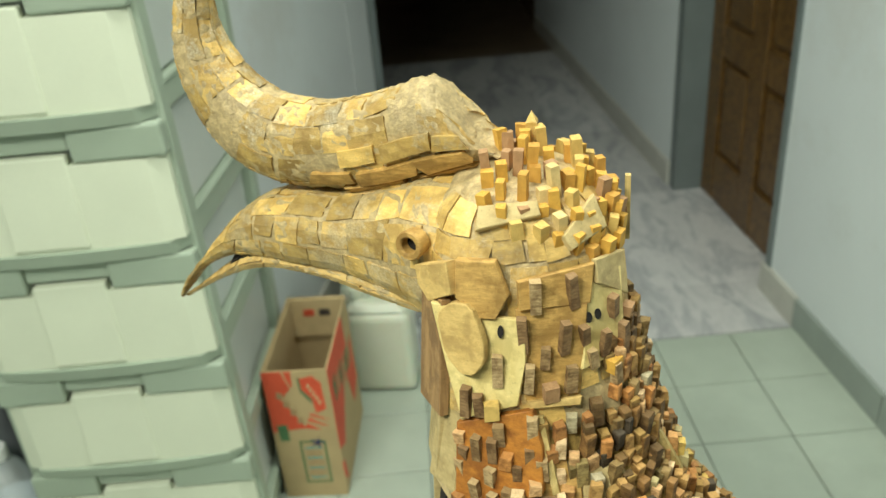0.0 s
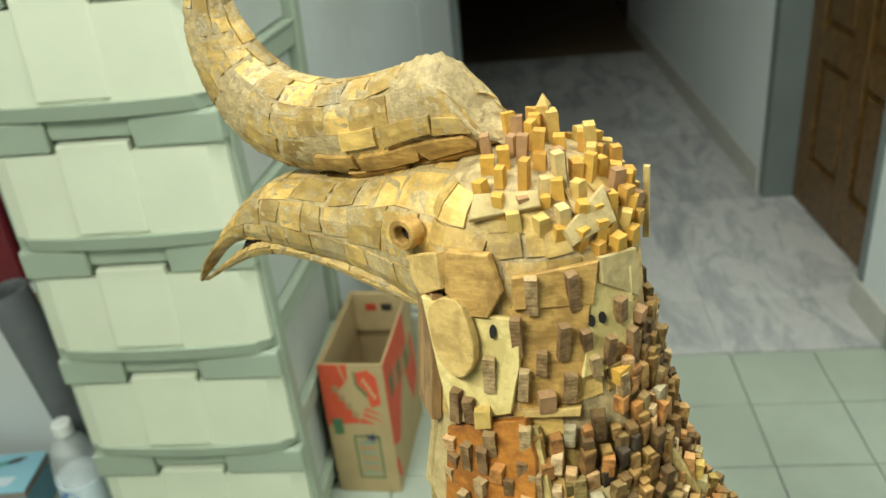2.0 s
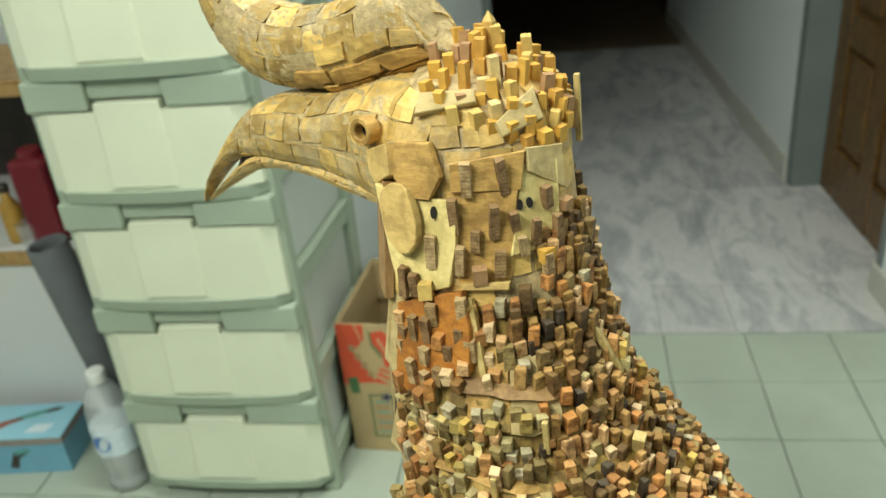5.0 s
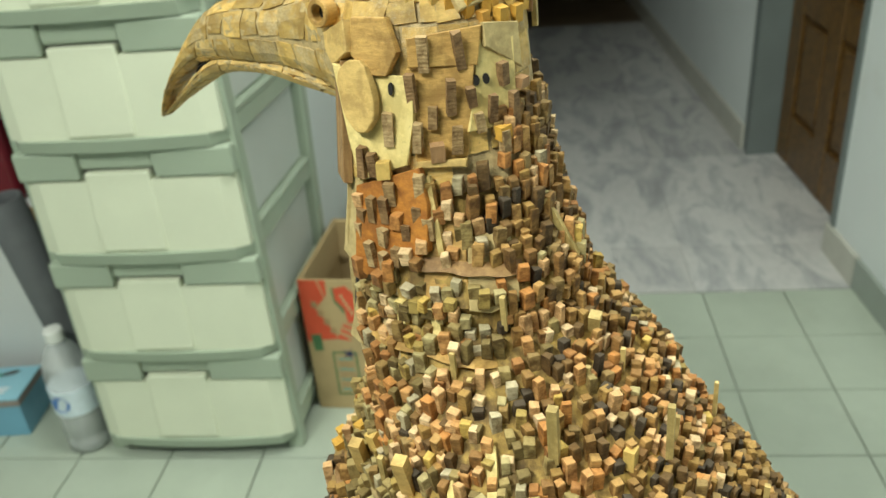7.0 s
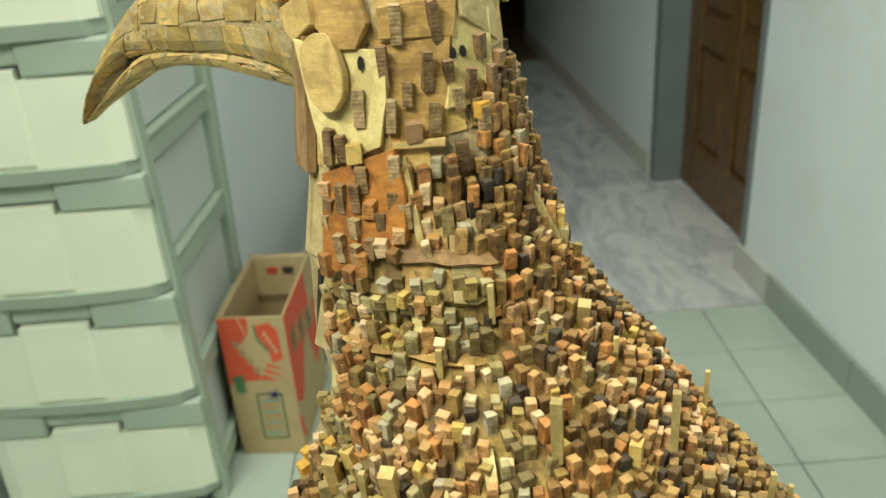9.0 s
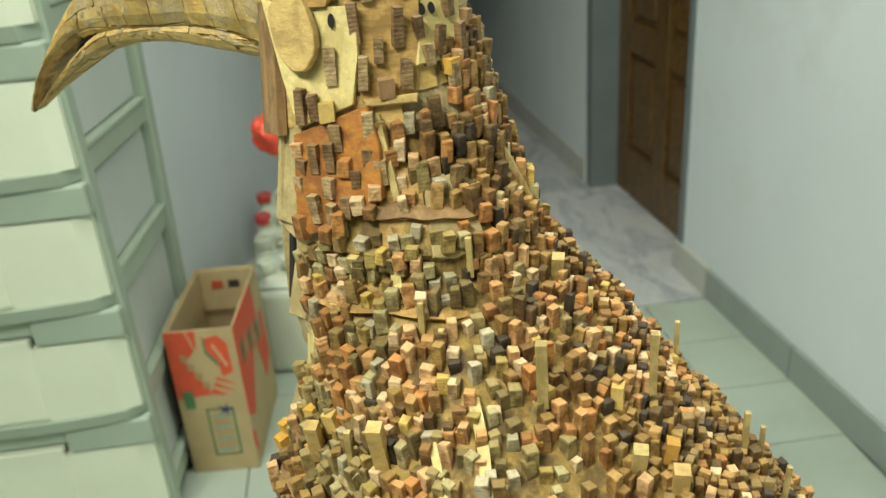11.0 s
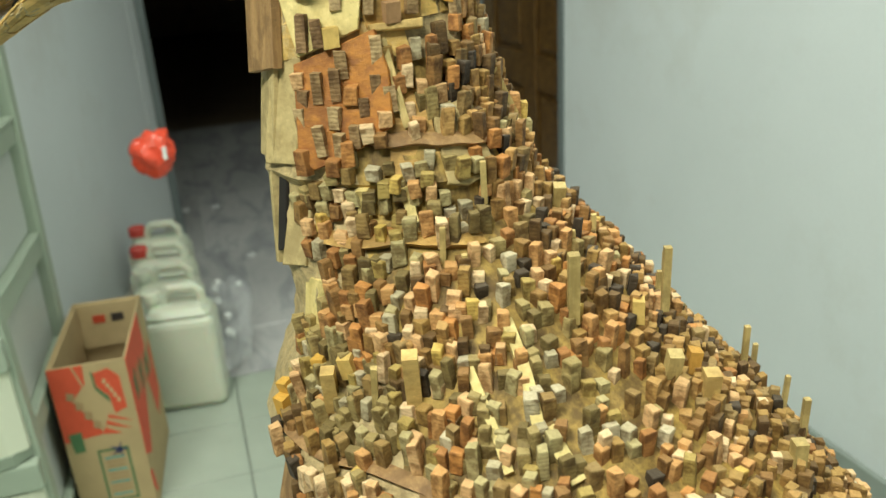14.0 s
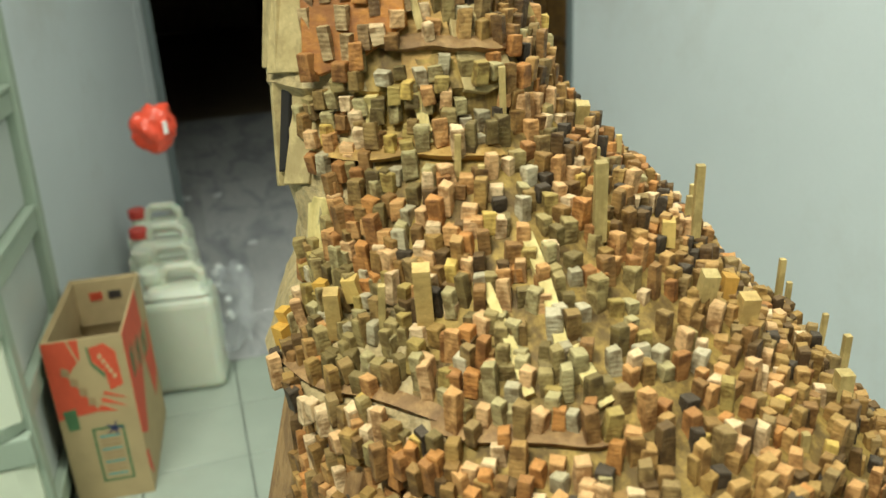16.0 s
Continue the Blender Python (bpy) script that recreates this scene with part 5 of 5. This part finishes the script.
for tip, drop, width in (((0.077, 0.536, 1.076), 0.045, 0.0035), ((0.047, 0.543, 1.098), 0.045, 0.004), ((0.080, 0.361, 0.854), 0.042, 0.0062), ((0.152, 0.383, 0.837), 0.046, 0.0045), ((0.195, 0.452, 0.800), 0.034, 0.003),
                         ((0.187, 0.299, 0.746), 0.050, 0.0075), ((0.104, 0.411, 0.846), 0.034, 0.0032), ((0.052, 0.420, 0.894), 0.026, 0.0035), ((0.215, 0.385, 0.770), 0.036, 0.0035), ((0.232, 0.345, 0.735), 0.04, 0.004),
                         ((0.140, 0.270, 0.740), 0.04, 0.0035), ((0.030, 0.395, 0.850), 0.03, 0.0032), ((0.235, 0.400, 0.745), 0.03, 0.003)):
    spike((tip[0] + 0.001, tip[1] + 0.002, tip[2] - drop), tip, width)
spike((-0.010, 0.372, 0.770), (-0.014, 0.362, 0.814), 0.0085, TAN_PLY, "pale_slab")
spike((-0.050, 0.412, 0.760), (-0.052, 0.405, 0.790), 0.008, TAN_PLY, "pale_slab")
spike((0.150, 0.335, 0.745), (0.150, 0.330, 0.782), 0.009, TAN_PLY, "pale_slab")
spike((0.127, 0.340, 0.765), (0.127, 0.332, 0.798), 0.008, STICK, "pale_slab")
spike((0.111, 0.452, 0.832), (0.111, 0.443, 0.864), 0.0078, STICK, "pale_slab")
spike((0.101, 0.474, 0.892), (0.080, 0.472, 0.936), 0.0045, STICK, "leaning_lath")
spike((0.015, 0.440, 0.914), (0.008, 0.455, 0.962), 0.0042, STICK, "leaning_lath")
spike((0.062, 0.335, 0.775), (0.048, 0.390, 0.815), 0.006, PALE_PLY, "leaning_lath")
spike((0.000, 0.360, 0.765), (-0.005, 0.405, 0.815), 0.006, PALE_PLY, "leaning_lath")

for foot, tip, w, mat in (((0.238, 0.372, 0.700), (0.238, 0.370, 0.736), 0.003, STICK), ((0.128, 0.432, 0.810), (0.128, 0.430, 0.846), 0.0032, STICK),
                          ((0.160, 0.405, 0.780), (0.160, 0.403, 0.812), 0.0032, STICK), ((-0.030, 0.385, 0.772), (-0.030, 0.380, 0.800), 0.0036, STICK), ((0.020, 0.405, 0.830), (0.020, 0.401, 0.866), 0.0034, STICK)):
    spike(foot, tip, w, mat)

# long strips of yellow plywood lying on the slope
for a0, z0, a1, z1, w in ((268, 0.818, 259, 0.776, 0.0065), (223, 0.834, 211, 0.800, 0.006), (247, 0.800, 248, 0.762, 0.005), (262, 0.778, 264, 0.760, 0.008), (252, 0.885, 250, 0.857, 0.006), (236, 0.883, 233, 0.860, 0.007)):
    pa, pb = Vector(body_at(a0, z0)), Vector(body_at(a1, z1))
    n = Vector(body_normal((a0 + a1) / 2, (z0 + z1) / 2))
    side = (pb - pa).cross(n).normalized() * w / 2
    bm = bmesh.new()
    low, top = [], []
    for k in range(7):
        f = k / 6
        q, nn = body_at(a0 + (a1 - a0) * f, z0 + (z1 - z0) * f), Vector(body_normal(a0 + (a1 - a0) * f, z0 + (z1 - z0) * f))
        for store, rise in ((low, -0.002), (top, 0.0042)):
            store.append((bm.verts.new(Vector(q) - side + nn * rise), bm.verts.new(Vector(q) + side + nn * rise)))
    for rail in range(6):
        bm.faces.new((top[rail][0], top[rail][1], top[rail + 1][1], top[rail + 1][0]))
        for e in (0, 1):
            bm.faces.new((low[rail][e], low[rail + 1][e], top[rail + 1][e], top[rail][e]))
    for end in (0, 6):
        bm.faces.new((low[end][0], low[end][1], top[end][1], top[end][0]))
    bird_part("yellow_strip", bm, PALE_PLY, "pale yellow plywood strip")

# rows of small blocks over the slope: wide apart on the beak side, close on the far flank
placed = []
z = 0.992
while z > 0.555:
    step = np.linalg.norm(body_at(268, z) - body_at(268, z - 0.004)) / 0.004
    angle = (204 if z > 0.80 else 190) + rnd.uniform(0, 3)
    while angle < 412:
        p = body_at(angle, z)
        arc = np.linalg.norm(body_at(angle + 1, z) - p)
        flank = float(np.interp(angle, (270, 318), (0, 1)))
        on_boards = z > 0.956 and angle < 303
        on_orange = angle < 261 and z > 0.886 + max(0.0, angle - 222) * 0.0006
        beside = angle < 212 and rnd.random() < (0.6 if z > 0.80 else 0.15)
        if not on_boards and not beside and not on_orange:
            under, lip = False, 0.0
            for a0, a1, z0, slope, tall, _ in SEAMS:
                over = z - seam_height(a0, z0, slope, angle)
                if a0 < angle < a1:
                    under = under or -0.0055 < over < 0.0005
                    lip = 0.0046 if 0.001 <= over < tall * 0.75 else lip
            if under:
                angle += 0.007 / arc
                continue
            steep = abs(body_normal(angle, z)[2]) < 0.42
            wide = (0.0069 - 0.0007 * flank) * rnd.uniform(0.80, 1.16)
            deep = (0.0066 - 0.0006 * flank) * rnd.uniform(0.78, 1.15)
            tall = rnd.choice((0.010, 0.012, 0.014, 0.017, 0.021) if steep else (0.010, 0.012, 0.013, 0.015, 0.019)) * rnd.uniform(0.9, 1.12) * (1 - 0.12 * flank)
            if angle < 290 and 0.86 < z < 0.90:
                tall *= 0.72
            elif angle < 290 and 0.77 < z < 0.87:
                tall *= 0.86
            # right and lowest rows lean to darker wood, partly in place of shade
            cluster = noise.noise(Vector((angle * 0.035, z * 16, 3.0))) + rnd.uniform(-0.42, 0.42) + (0.42 if angle > 290 and z < 0.79 else 0.16 if angle > 290 else 0.22 if z < 0.745 else 0.0)
            cluster += 0.24 if z > 0.905 else -0.32 if angle < 285 and (0.83 < z < 0.90 or 0.75 < z < 0.79) else 0.06
            tone = 0 if cluster < -0.17 else 1 if cluster < 0.24 else 2
            if rnd.random() > 0.10 - 0.07 * flank:
                placed.append((angle, z, tone, block_matrix(angle + rnd.uniform(-0.0012, 0.0012) / arc, z + rnd.uniform(-0.004, 0.004), wide, deep, tall, 0.06 if steep else 0.10, rnd.uniform(-20, 20), 0.0030 + lip if steep else lip, rnd)))
        angle += rnd.uniform(0.0078, 0.0106) * (1 - 0.16 * flank) / arc
    z -= rnd.uniform(0.0084, 0.0098) / step
near = sorted(range(len(placed)), key=lambda k: abs(placed[k][0] - 262) * 0.0022 + abs(placed[k][1] - 0.80))[:300]
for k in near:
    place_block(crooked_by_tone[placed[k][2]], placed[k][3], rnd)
chosen = set(near)
verts, faces, slots = [], [], []
base = [([tuple(v.co) for v in m.vertices], [tuple(p.vertices) for p in m.polygons]) for m in crooked]
for k, (_, _, tone, m) in enumerate(placed):
    if k in chosen:
        continue
    o = len(verts)
    corners, sides = rnd.choice(base)
    verts += [tuple(m @ Vector(c)) for c in corners]
    faces += [tuple(o + i for i in q) for q in sides]
    slots += [tone] * len(sides)
me = bpy.data.meshes.new("block_crowd")
me.from_pydata(verts, [], faces)
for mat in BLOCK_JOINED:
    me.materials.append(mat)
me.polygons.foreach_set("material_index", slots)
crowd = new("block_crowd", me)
crowd.parent = bird
tagged(crowd, "dense crowd of small wood blocks", kind="stuff")
